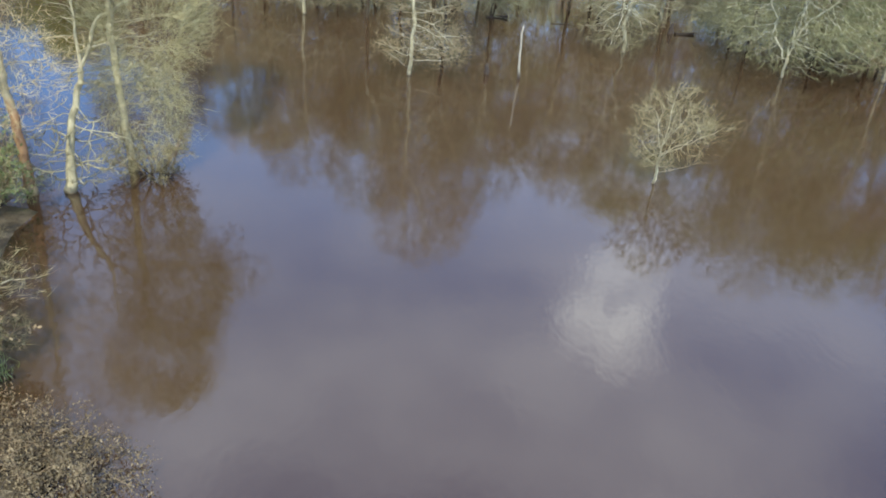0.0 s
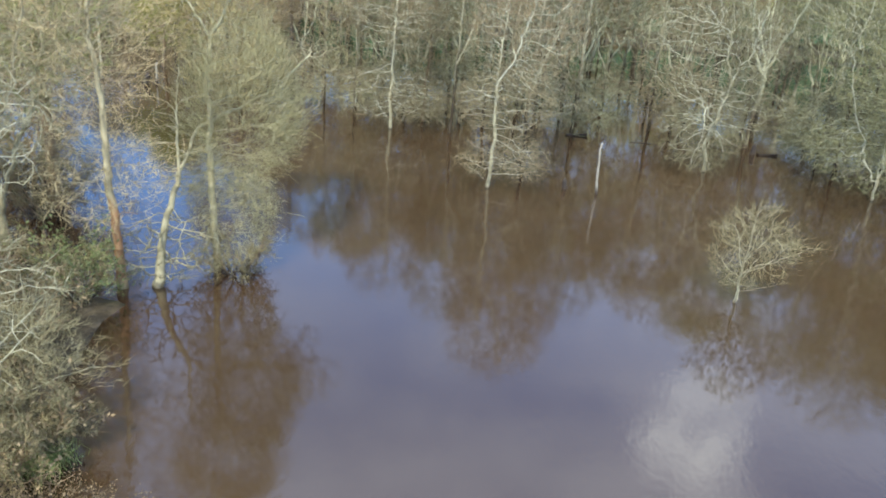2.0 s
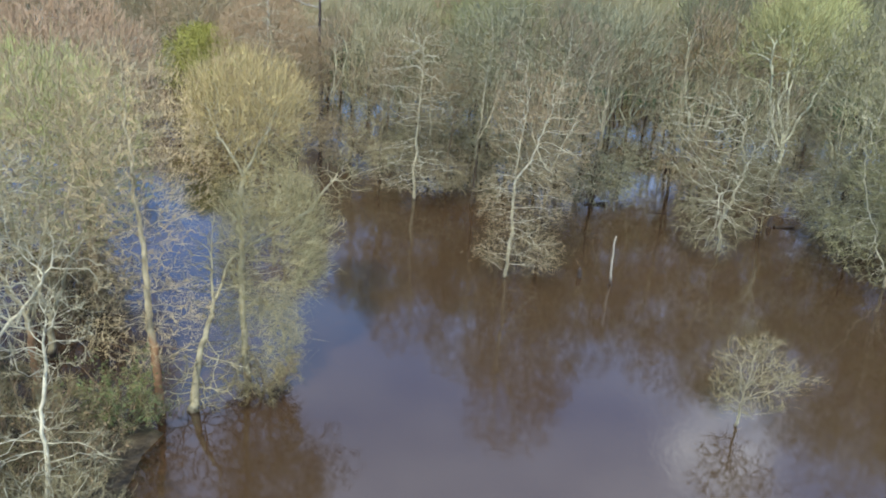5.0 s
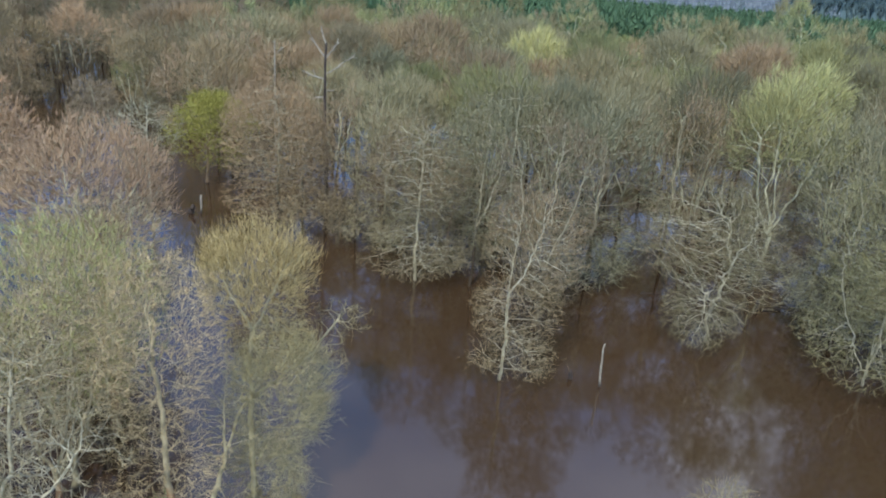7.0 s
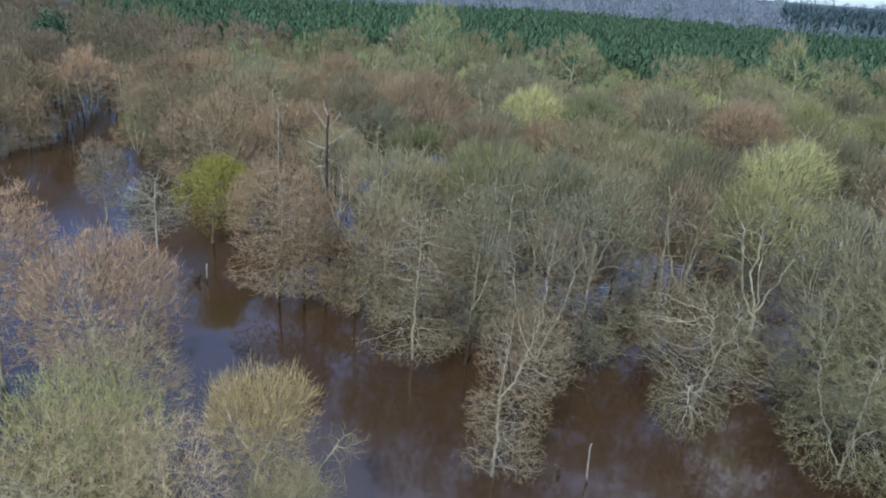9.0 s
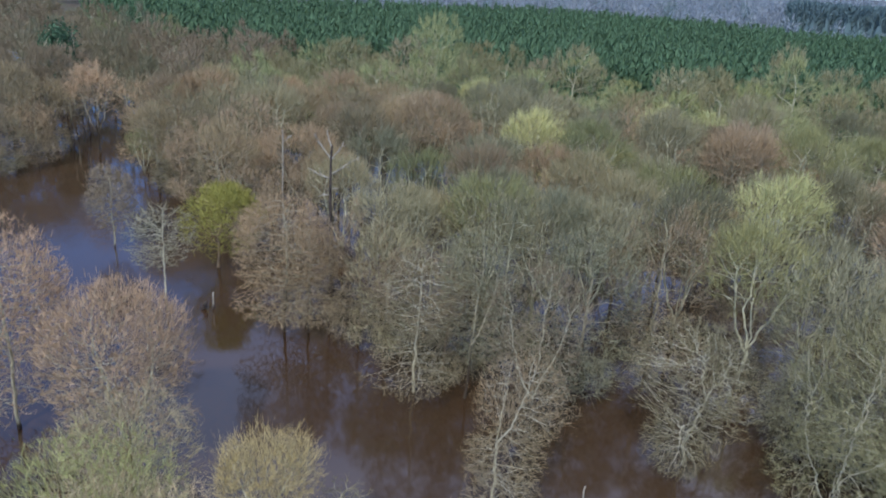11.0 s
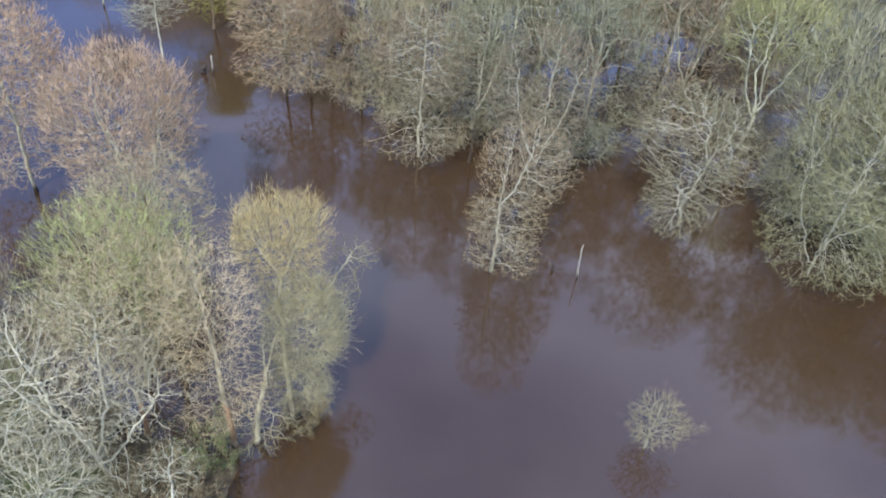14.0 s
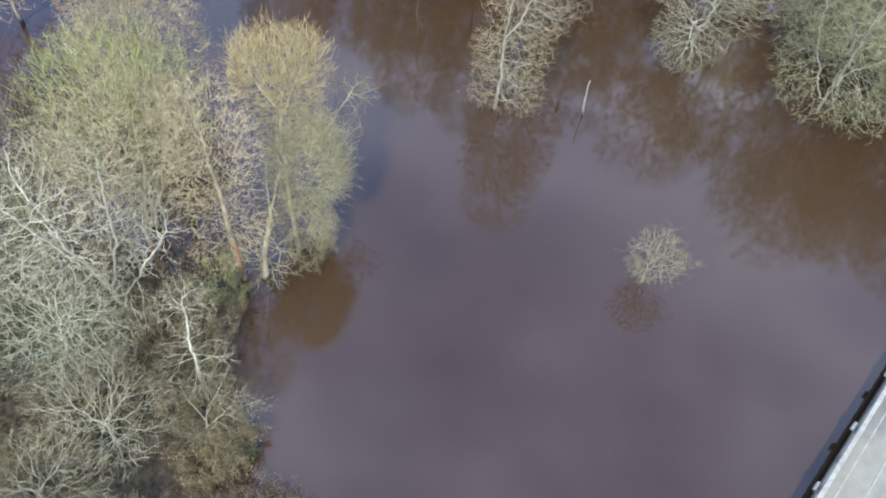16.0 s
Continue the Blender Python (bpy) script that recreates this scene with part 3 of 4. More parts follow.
grown("bare_tree", "grey-green bare tree with upright limbs", at(-7.4, 51.0, -0.3), seed=14, stem_bark=WOOD_BARK, stem=[(0, 0, 0), (0.3, 0.2, 6), (0.5, 0.4, 12)], radius=0.096, rise=(10, 60),
      crowns=[dome(14.6, 3.4, 4.0, 1839, 27, 0.3, 0.2)], first=2.0, bark=GREY_BARK, twig=GREY_TWIG, twig_wide=0.026, brush=1300, arms=[[(0.2, 0, 5), (1.3, 0.6, 8.5), (1.7, 0.5, 11.5)]])
grown("bare_tree", "silver-grey bare tree with crooked hanging limbs", at(9.4, 47.6, -0.3), seed=15, stem_bark=GREY_BARK, stem=[(0, 0, 0), (-0.3, -0.1, 2.5), (0.3, 0, 5), (0.0, 0.2, 8.6)], radius=0.1, rise=(-42, 52), crook=0.34, thin_at=1, tip=0.0052, keep=0.5, wiggle=0.3,
      crowns=[(-1.0, 0, 7.8, 4.5, 3.4, 2500, 40), (-0.7, -1.2, 3.0, 2.7, 2.4, 1200, 18), (1.8, 0, 4.8, 2.2, 2.0, 600, 12)], first=1.2, bark=WHITE_BARK, twig=PALE_TWIG, twig_wide=0.0208, brush=2600, even=True,
      arms=[[(-0.2, 0, 2.6), (-0.9, -1.2, 4.6), (-0.9, -2.0, 3.2)], [(0.2, 0, 4.4), (1.2, 0.3, 6.4), (1.6, 0.2, 8.8)]])
grown("bare_tree", "broad olive bare tree with many upright stems", at(18.2, 44.8, -0.3), seed=16, stem_bark=GREY_BARK, stem=[(0, 0, 0), (0.3, 0, 5), (0.6, 0.2, 11.5)], radius=0.07, tip=0.005, rise=(-35, 58), crook=0.28, thin_at=1, wiggle=0.24,
      crowns=[(0.8, 0, 9.4, 5.2, 5.2, 4035, 51), (0.5, -0.6, 3.4, 4.8, 2.5, 1925, 34)], first=0.8, bark=PALE_BARK, twig=OLIVE_TWIG, twig_wide=0.026, brush=6500, even=True, slips=4,
      arms=[[(0, 0, 1), (-1.8, -0.4, 5), (-2.8, -0.3, 9.5)], [(0, 0, 1.4), (2.0, -0.2, 5.4), (3.2, 0, 10)], [(0.1, 0, 2), (-0.4, -1.6, 6), (-0.6, -2.4, 9.5)], [(0.1, 0, 2), (0.9, 1.8, 6.5), (1.4, 2.4, 10.5)]])
grown("cypress_tree", "brown-grey bare cypress with level feathery limbs", at(-25.5, 56.4, -0.3), seed=17, stem_bark=WOOD_BARK, stem=[(0, 0, 0), (0.1, 0, 6), (0.1, 0, 12.4)], radius=0.12, rise=(-24, 52), crook=0.14, keep=0.6,
      crowns=[(0, 0, 3.6, 4.4, 2.2, 1490, 34), (0, 0, 8.3, 4.4, 4.9, 3415, 51)], first=1.4, bark=PALE_BARK, twig=RED_TWIG, twig_wide=0.0286, brush=6000, twig_len=0.42)
grown("cypress_tree", "smaller grey bare cypress with pale fanned limbs", at(-23.3, 57.0, -0.3), seed=18, stem_bark=WOOD_BARK, stem=[(0, 0, 0), (0, 0, 6), (0.1, 0, 11)], radius=0.102, rise=(-28, 50), crook=0.16, keep=0.55,
      crowns=[(0.2, -0.3, 3.2, 2.9, 2.0, 1116, 24), (0, 0, 7.4, 2.7, 4.0, 1987, 31)], first=1.4, bark=WHITE_BARK, twig=RED_TWIG, twig_wide=0.0286, brush=1400)
grown("willow_tree", "round bright yellow-green tree in new leaf", at(-38.2, 67.5, -0.3), seed=19, stem=[(0, 0, 0), (0.1, 0, 2), (0.1, 0, 4)], radius=0.15, rise=(5, 60), first=0.8, step=0.45,
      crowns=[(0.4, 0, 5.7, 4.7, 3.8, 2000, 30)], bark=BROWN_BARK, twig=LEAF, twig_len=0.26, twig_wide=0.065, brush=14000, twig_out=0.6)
grown("bare_tree", "small silver-grey bare tree with crooked limbs", at(-38.3, 57.7, -0.3), seed=20, stem=[(0, 0, 0), (0.1, 0, 3.5), (0.2, 0, 8)], radius=0.084, rise=(0, 40), crook=0.36,
      crowns=[(0, 0, 7.2, 3.4, 3.2, 1023, 20)], first=2.6, bark=WHITE_BARK, twig=WHITE_TWIG, twig_wide=0.0286)
grown("bare_tree", "small reddish bare tree in the channel", at(-51.6, 68.4, -0.3), seed=21, stem=[(0, 0, 0), (0.1, 0, 4), (0.1, 0, 9)], radius=0.078, rise=(0, 55),
      crowns=[(0, 0, 6.0, 2.5, 3.8, 1023, 24)], first=1.6, bark=PALE_BARK, twig=RUST_TWIG, twig_wide=0.0455, brush=3000)
grown("maple_tree", "orange-budded bare tree with a rounded crown", at(-26.6, 35.0, -0.2), seed=22, stem=[(0, 0, 0), (0.1, 0, 2.5), (0.1, 0, 5)], radius=0.144, rise=(20, 68), crook=0.16, keep=0.5,
      crowns=[(0, 0, 8.8, 4.5, 4.6, 5277, 79), (0.6, -0.6, 4.0, 4.4, 2.4, 1302, 31)], first=0.8, bark=PALE_BARK, twig=ORANGE_TWIG, twig_wide=0.0338, brush=5500, twig_up=0.6, twig_len=0.5,
      arms=[[(0, 0, 1.5), (1.4, 0.3, 5), (2.2, 0.4, 8.5)], [(0, 0, 1.7), (-1.3, 0.5, 5), (-2.2, 0.6, 8.5)], [(0, 0, 2), (0.2, -1.2, 5.5), (0.3, -2, 9)]])
grown("maple_tree", "tall orange-budded bare tree with pale stem", at(-36.2, 36.5, -0.2), seed=23, stem=[(0, 0, 0), (0.1, 0, 6), (0.2, 0, 12.5)], radius=0.12, rise=(0, 62), crook=0.16, keep=0.5,
      crowns=[(0, 0, 10.0, 4.2, 5.6, 4035, 62), (0, 0, 4.0, 4.2, 2.6, 931, 24)], first=1.2, bark=PALE_BARK, twig=ORANGE_TWIG, twig_wide=0.0364, brush=5000, twig_up=0.5, twig_len=0.5)
# the golden tree: a leaning stem with a skirt of olive shoots, forked under a round crown
golden_tree = grown("sycamore_tree", "tall golden-twigged tree with a pale forked stem", at(-10.9, 22.9, -0.3), seed=24, stem_bark=OLIVE_BARK, bole=1.5, stem=[(0, 0, 0), (-0.55, 1.1, 4.4), (-1.0, 2.4, 9.2)], radius=0.085, rise=(12, 62), crook=0.18,
      crowns=[(-1.05, 2.8, 10.2, 2.4, 2.4, 3400, 44), (-0.5, 2.4, 7.4, 1.9, 1.7, 1000, 24)], first=4.4, bark=PALE_BARK, twig=GOLD_TWIG, twig_wide=0.019, twig_len=0.46, brush=5600, twig_up=0.4, slips=4,
      arms=[[(-0.9, 2.1, 7.8), (-1.6, 2.1, 8.7), (-2.1, 2.2, 9.8)], [(-0.9, 2.1, 8.1), (-0.4, 2.9, 9.4), (0.1, 3.4, 10.8)]])
for key, me in grown_parts(seed=25, stem=[(0.12, 0, 0), (-0.4, 1.1, 4.4), (-0.75, 2.0, 7.8)], crowns=[(0.3, 0.7, 2.6, 1.6, 2.1, 900, 20), (0.3, 1.7, 6.0, 2.1, 3.0, 2300, 34)], radius=0.05, rise=(-12, 40), crook=0.24,
                           bark=OLIVE_BARK, twig=SHOOT_TWIG, twig_wide=0.012, twig_len=0.56, slips=6, brush=10500, even=True, twig_up=0.16):
    if key != "trunk":
        mesh_part(key, me, golden_tree)
grown("bare_tree", "thin bare tree with an orange stripped lower trunk", at(-12.95, 20.45, -0.3), seed=26, bole=2.0, stem=[(0, 0, 0), (-0.45, 0.3, 5), (-0.9, 0.5, 11.8)], tip=0.0036, radius=0.075, rise=(5, 48), crook=0.22,
      crowns=[(-0.7, 0.4, 9.2, 2.4, 3.6, 2259, 37), (-0.4, 0.2, 4.2, 2.3, 2.0, 950, 22)], first=2.2, bark=STRIPPED_BARK, twig=TAN_TWIG, twig_wide=0.013, twig_len=0.4, slips=4, brush=2600, even=True)
grown("bare_tree", "leaning mossy tree with a broken pole and one long arm", at(-11.93, 20.88, -0.3), seed=27, bole=1.5, stem=[(0, 0, 0), (0.06, 0.6, 1.8), (0.08, 1.34, 3.6), (0.15, 1.5, 5.4), (0.22, 1.63, 7.4)], radius=0.1, tip=0.009, rise=(-28, 45), crook=0.32,
      crowns=[(0.2, 0.3, 1.7, 2.0, 1.2, 800, 20), (0.3, 1.4, 5.0, 1.1, 2.2, 260, 14), (2.6, 7.6, 7.4, 1.4, 1.0, 420, 14), (2.2, 7.0, 5.6, 1.0, 1.0, 240, 9)], first=0.7, bark=OLIVE_BARK, twig=PALE_TWIG, twig_wide=0.014, twig_len=0.34, thin_at=1, slips=5,
      arms=[[(0.08, 1.34, 3.6), (0.08, 2.0, 4.05), (0.0, 3.1, 4.95), (0.87, 5.1, 5.53), (1.74, 6.4, 6.1), (2.43, 7.85, 7.5)], [(1.5, 6.1, 5.95), (2.1, 6.5, 5.7), (2.5, 6.9, 5.0)]])
grown("bare_tree", "brown bare tree with a reddish stripped trunk", at(-17.2, 19.6, -0.1), seed=28, stem=[(0, 0, 0), (0.1, 0, 3.4), (0.2, 0.2, 6)], radius=0.12, rise=(18, 62), crook=0.2, keep=0.5,
      crowns=[(0.2, 0.2, 8.6, 3.5, 3.8, 2949, 44)], first=2.4, bark=STRIPPED_BARK, twig=TAN_TWIG, twig_wide=0.0169, twig_len=0.44, twig_up=0.5, slips=4, brush=1200,
      arms=[[(0.1, 0, 3.2), (1.2, 0.2, 5.6), (2.0, 0.4, 8.4)], [(0.1, 0, 3.4), (-0.9, -0.5, 6), (-1.5, -0.8, 9)], [(0.1, 0, 3.6), (0.1, 1.2, 6.4), (0.0, 1.8, 9.5)]])
grown("bare_tree", "reddish-brown bare tree with a stout trunk", at(-20.0, 26.6, -0.3), seed=35, bole=1.6, stem=[(0, 0, 0), (0.1, 0, 5), (0.2, 0, 9)], radius=0.144, rise=(15, 60), crook=0.22,
      crowns=[(0.2, 0, 8.6, 3.4, 3.6, 2016, 34)], first=4.4, bark=BROWN_BARK, twig=TAN_TWIG, twig_wide=0.0234, brush=800)
grown("sycamore_tree", "big pale-limbed bare tree on the bank", at(-16.5, 16.3, 0.1), seed=29, stem=[(0, 0, 0), (-0.5, -0.2, 2.4), (-0.9, 0.1, 4.4)], radius=0.125, tip=0.008, rise=(-5, 55), crook=0.3, keep=0.55,
      crowns=[(-2.0, 0.4, 7.2, 4.2, 3.2, 3303, 42), (-0.4, -1.8, 3.4, 2.6, 1.7, 1294, 20), (1.2, 1.4, 5.8, 2.4, 1.8, 943, 16)], first=1.0, bark=WHITE_BARK, twig=WHITE_TWIG, twig_wide=0.0175, twig_len=0.42, slips=4, thin_at=1,
      arms=[[(-0.6, -0.1, 2.6), (-2.2, 0.2, 5), (-3.6, 0.6, 7.4)], [(-0.7, 0, 3), (-0.6, 1.5, 5.4), (-1.2, 2.6, 8.4)], [(-0.6, -0.2, 2.2), (0.8, 0.8, 4.4), (2.0, 1.6, 6.2)], [(-0.8, 0, 3.6), (-1.6, -0.8, 6), (-2.2, -1.4, 8.6)],
            [(-0.3, -0.1, 1.4), (-0.5, -1.6, 3.2), (-0.9, -2.9, 4.2)]])
grown("bare_tree", "thin pale bare tree with a snapped top", at(-11.6, 13.2, 0.0), seed=30, stem=[(0, 0, 0), (-0.4, 0.8, 3.4), (-0.75, 1.7, 6.2)], tip=0.006, radius=0.07, rise=(0, 55), crook=0.34,
      crowns=[(-0.7, 1.5, 6.0, 1.3, 1.2, 499, 13), (-0.3, 0.6, 3.0, 1.6, 1.5, 499, 13)], first=1.0, bark=WHITE_BARK, twig=WHITE_TWIG, twig_wide=0.0156, thin_at=1)
grown("bare_tree", "low white-limbed tree leaning over the bank", at(-10.75, 11.35, 0.1), seed=31, stem=[(0, 0, 0), (-0.05, 0.3, 0.9), (-0.1, 0.7, 1.8), (0.1, 1.0, 2.5)], radius=0.05, tip=0.0042, rise=(-8, 50), crook=0.34, keep=0.5,
      crowns=[(0.2, 0.9, 2.1, 1.8, 1.1, 1150, 26), (1.5, 1.8, 1.5, 0.7, 0.4, 130, 6)], first=0.4, bark=PALE_BARK, twig=PALE_TWIG, twig_wide=0.011, twig_len=0.34, slips=5, brush=1500, even=True,
      arms=[[(-0.05, 0.3, 0.9), (1.0, 1.2, 1.2), (2.3, 2.3, 1.45)], [(-0.05, 0.4, 1.0), (0.6, 0.4, 1.9), (1.0, 0.6, 2.6)], [(-0.1, 0.6, 1.6), (-0.9, 1.0, 2.4), (-1.4, 1.3, 3.0)], [(-0.1, 0.7, 1.7), (0.2, 1.6, 2.4), (0.3, 2.3, 2.7)]])
grown("bare_tree", "greenish bare tree with fine upright twigs", at(-19.0, 22.5, 0.0), seed=32, stem=[(0, 0, 0), (0.1, 0, 2.2), (0.1, 0.1, 4.4)], radius=0.12, rise=(22, 66), crook=0.16, keep=0.55,
      crowns=[(0, 0, 8.2, 4.2, 4.0, 4035, 58)], first=1.2, bark=OLIVE_BARK, twig=LIME_TWIG, twig_wide=0.0182, twig_len=0.46, twig_up=0.7, brush=2600,
      arms=[[(0.1, 0, 1.6), (1.3, 0.3, 4.6), (2.2, 0.4, 8)], [(0.1, 0, 1.8), (-1.2, 0.4, 5), (-1.9, 0.6, 8)], [(0.1, 0, 2), (0.2, -1.2, 5), (0.2, -1.9, 8)]])
grown("bare_tree", "pale bare tree with tangled limbs on the bank", at(-17.6, 13.0, 0.2), seed=33, stem=[(0, 0, 0), (0.1, 0, 2), (0.1, 0.1, 4)], radius=0.075, tip=0.007, rise=(0, 55), crook=0.36,
      crowns=[(0, 0, 4.4, 3.2, 2.8, 2532, 42)], first=0.6, bark=WHITE_BARK, twig=WHITE_TWIG, twig_wide=0.0169, thin_at=1)
grown("bare_tree", "pale bare tree with crooked twiggy limbs on the bank", at(-13.8, 9.8, 0.3), seed=36, stem=[(0, 0, 0), (0.1, 0, 2), (0.1, 0.1, 3.6)], tip=0.006, radius=0.065, rise=(0, 55), crook=0.34,
      crowns=[(0, 0, 3.9, 2.7, 2.5, 2142, 37)], first=0.5, bark=PALE_BARK, twig=TAN_TWIG, twig_wide=0.0169, thin_at=1)
grown("bare_tree", "bare tan tree above the bramble", at(-14.4, 6.6, 0.5), seed=37, stem=[(0, 0, 0), (0, 0, 2), (0.1, 0, 3.6)], radius=0.072, rise=(0, 55), crook=0.32,
      crowns=[(0, 0, 3.6, 2.6, 2.3, 1302, 24)], first=0.5, bark=PALE_BARK, twig=TAN_TWIG, twig_wide=0.0169)
# the lone tree: limbs fan out evenly from low on the stem
LONE_ARMS = [[(0.04, 0.03, z), (0.04 + 0.55 * r * math.cos(a), 0.03 + 0.55 * r * math.sin(a), z + 0.5 * u), (0.08 + r * math.cos(a), 0.05 + r * math.sin(a), z + u)]
             for a, z, r, u in [(2.39 * k, 0.75 + 0.13 * k, 1.3 - 0.07 * k, 0.45 + 0.09 * k) for k in range(11)] + [(0.15, 1.5, 2.0, 0.95)]]
grown("bare_tree", "small leaning bare tree alone in open water", at(7.44, 26.36, -0.3), seed=34, stem=[(0, 0, 0), (0.06, 0.05, 1.7), (0.14, 0.12, 3.7)], radius=0.046, tip=0.003, step=0.15, rise=(5, 62), crook=0.12,
      crowns=[(0.15, 0.1, 2.5, 1.5, 1.6, 800, 50), (1.7, 0.2, 2.5, 0.8, 0.5, 160, 12)], first=0.7, bark=GREY_BARK, twig=PALE_TWIG, twig_wide=0.0085, twig_len=0.36, slips=6, twig_up=0.1, twig_out=0.24, arms=LONE_ARMS, brush=900, even=True)


# ---- dead trunks and posts in the water ----
def stem(name, label, category, base, top, r0, r1, mat, seed, arms=()):
    """A dead trunk with a few broken arms: arms are height share, azimuth, rise in degrees, length."""
    rng = np.random.default_rng(seed)
    ob = thing(name, label, category, Matrix.Translation(base))
    k = 10
    z = np.linspace(0, 1, k)[:, None]
    p = z * (np.array(top) - np.array(base))
    p[1:-1, :2] += np.cumsum(rng.normal(size=(k - 2, 2)), 0) * 0.012 * (np.array(top) - np.array(base))[2] ** 0.4
    r = (r0 + (r1 - r0) * z[:, 0]) * (1 + 0.6 * np.exp(-z[:, 0] * 12)) * rng.uniform(0.93, 1.07, k)
    v, f = tubes(p[None], r[None], 9)
    cap = len(v)
    v = np.vstack([v, p[-1] + np.array([0.3 * r1, 0, 1.6 * r1])])
    last = np.arange(cap - 9, cap)
    mesh_part("trunk", mesh_of("trunk", v, [f, np.stack([last, np.roll(last, -1), np.full(9, cap)], 1)], mat, True), ob)
    for s, az, el, ln in arms:
        a = np.array([np.interp(s, z[:, 0], p[:, c]) for c in range(3)])
        way = np.array([math.cos(radians(az)) * math.cos(radians(el)), math.sin(radians(az)) * math.cos(radians(el)), math.sin(radians(el))])
        q = grow(rng, a[None], way[None], np.array([ln]), 7, 0.13, 0.0)
        q2, _ = sprout(rng, q, 3, 0.3, 0.9, 40, 0.3, 0.2, 3)
        v, f = joined([tubes(q, np.linspace(r1 * 0.75, 0.035, 7)[None], 6), tubes(q2, np.tile([0.04, 0.03, 0.015], (3, 1)), 4)])
        mesh_part("limb", mesh_of("limb", v, f, DEAD_WOOD, True), ob, "bleached broken limb")
    return ob


stem("dead_tree", "tall dark dead tree with bleached broken arms", "dead tree", (-25.0, 67.0, -0.4), (-25.3, 67.2, 15.0), 0.2, 0.1, DARK_BARK, 41,
     [(0.92, 172, 42, 2.9), (0.99, 165, 66, 1.7), (0.91, 8, 55, 2.3), (0.82, 5, 28, 3.5), (0.79, 182, 8, 3.0), (0.68, 190, 0, 1.2), (0.72, 20, 5, 0.9)])
stem("dead_tree", "thin pale dead pole tree in the wood", "dead tree", (-34.6, 76.1, -0.4), (-34.6, 76.1, 13.9), 0.11, 0.05, DEAD_WOOD, 42, [(0.9, 20, 45, 1.3)])
stem("dead_post", "bleached leaning dead trunk standing in open water", "dead trunk", (2.63, 39.2, -0.4), (2.55, 39.3, 2.7), 0.075, 0.04, DEAD_WOOD, 43)
stem("tree_stump", "low dark stump just above the water", "stump", (0.92, 39.5, -0.3), (0.85, 39.55, 0.45), 0.16, 0.12, DARK_BARK, 44)
stem("dead_post", "short pale dead stub beside a floating log", "dead trunk", (-33.6, 58.2, -0.3), (-33.5, 58.2, 1.7), 0.1, 0.08, DEAD_WOOD, 45)
stem("floating_log", "dark stub of a sunken log", "log", (-34.6, 57.9, -0.3), (-34.1, 57.8, 0.7), 0.3, 0.2, DARK_BARK, 46)
stem("floating_log", "pale bleached log afloat under the trees", "log", (0.6, 54.8, -0.05), (2.1, 55.2, 0.12), 0.13, 0.1, DEAD_WOOD, 47)
stem("floating_log", "thin grey log afloat at the wood's edge", "log", (5.2, 54.6, -0.03), (6.6, 54.9, 0.05), 0.055, 0.03, GREY_BARK, 48)
stem("tree_stump", "broken dark stump among the flooded trunks", "stump", (13.6, 54.9, -0.3), (13.7, 54.9, 0.6), 0.22, 0.15, DARK_BARK, 50)
stem("floating_log", "dark sunken log beside the broken stump", "log", (14.0, 54.8, -0.04), (15.4, 55.2, 0.1), 0.14, 0.09, DARK_BARK, 51)


# ---- the flooded wood behind ----
KINDS = [
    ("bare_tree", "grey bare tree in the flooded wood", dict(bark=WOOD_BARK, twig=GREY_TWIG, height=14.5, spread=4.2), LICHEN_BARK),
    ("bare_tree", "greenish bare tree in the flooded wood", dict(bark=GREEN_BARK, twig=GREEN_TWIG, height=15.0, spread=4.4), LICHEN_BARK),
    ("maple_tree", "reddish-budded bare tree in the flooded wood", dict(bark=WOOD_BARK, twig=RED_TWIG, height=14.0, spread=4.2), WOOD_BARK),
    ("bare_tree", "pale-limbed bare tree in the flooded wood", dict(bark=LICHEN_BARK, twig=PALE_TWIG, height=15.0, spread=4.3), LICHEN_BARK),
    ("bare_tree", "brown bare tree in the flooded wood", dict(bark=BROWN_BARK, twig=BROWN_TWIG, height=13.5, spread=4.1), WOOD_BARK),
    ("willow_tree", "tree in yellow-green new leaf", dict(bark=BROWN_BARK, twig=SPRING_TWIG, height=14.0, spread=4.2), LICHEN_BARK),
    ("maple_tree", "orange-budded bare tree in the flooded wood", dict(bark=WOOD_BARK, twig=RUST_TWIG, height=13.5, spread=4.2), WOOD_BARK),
]
MODELS = []
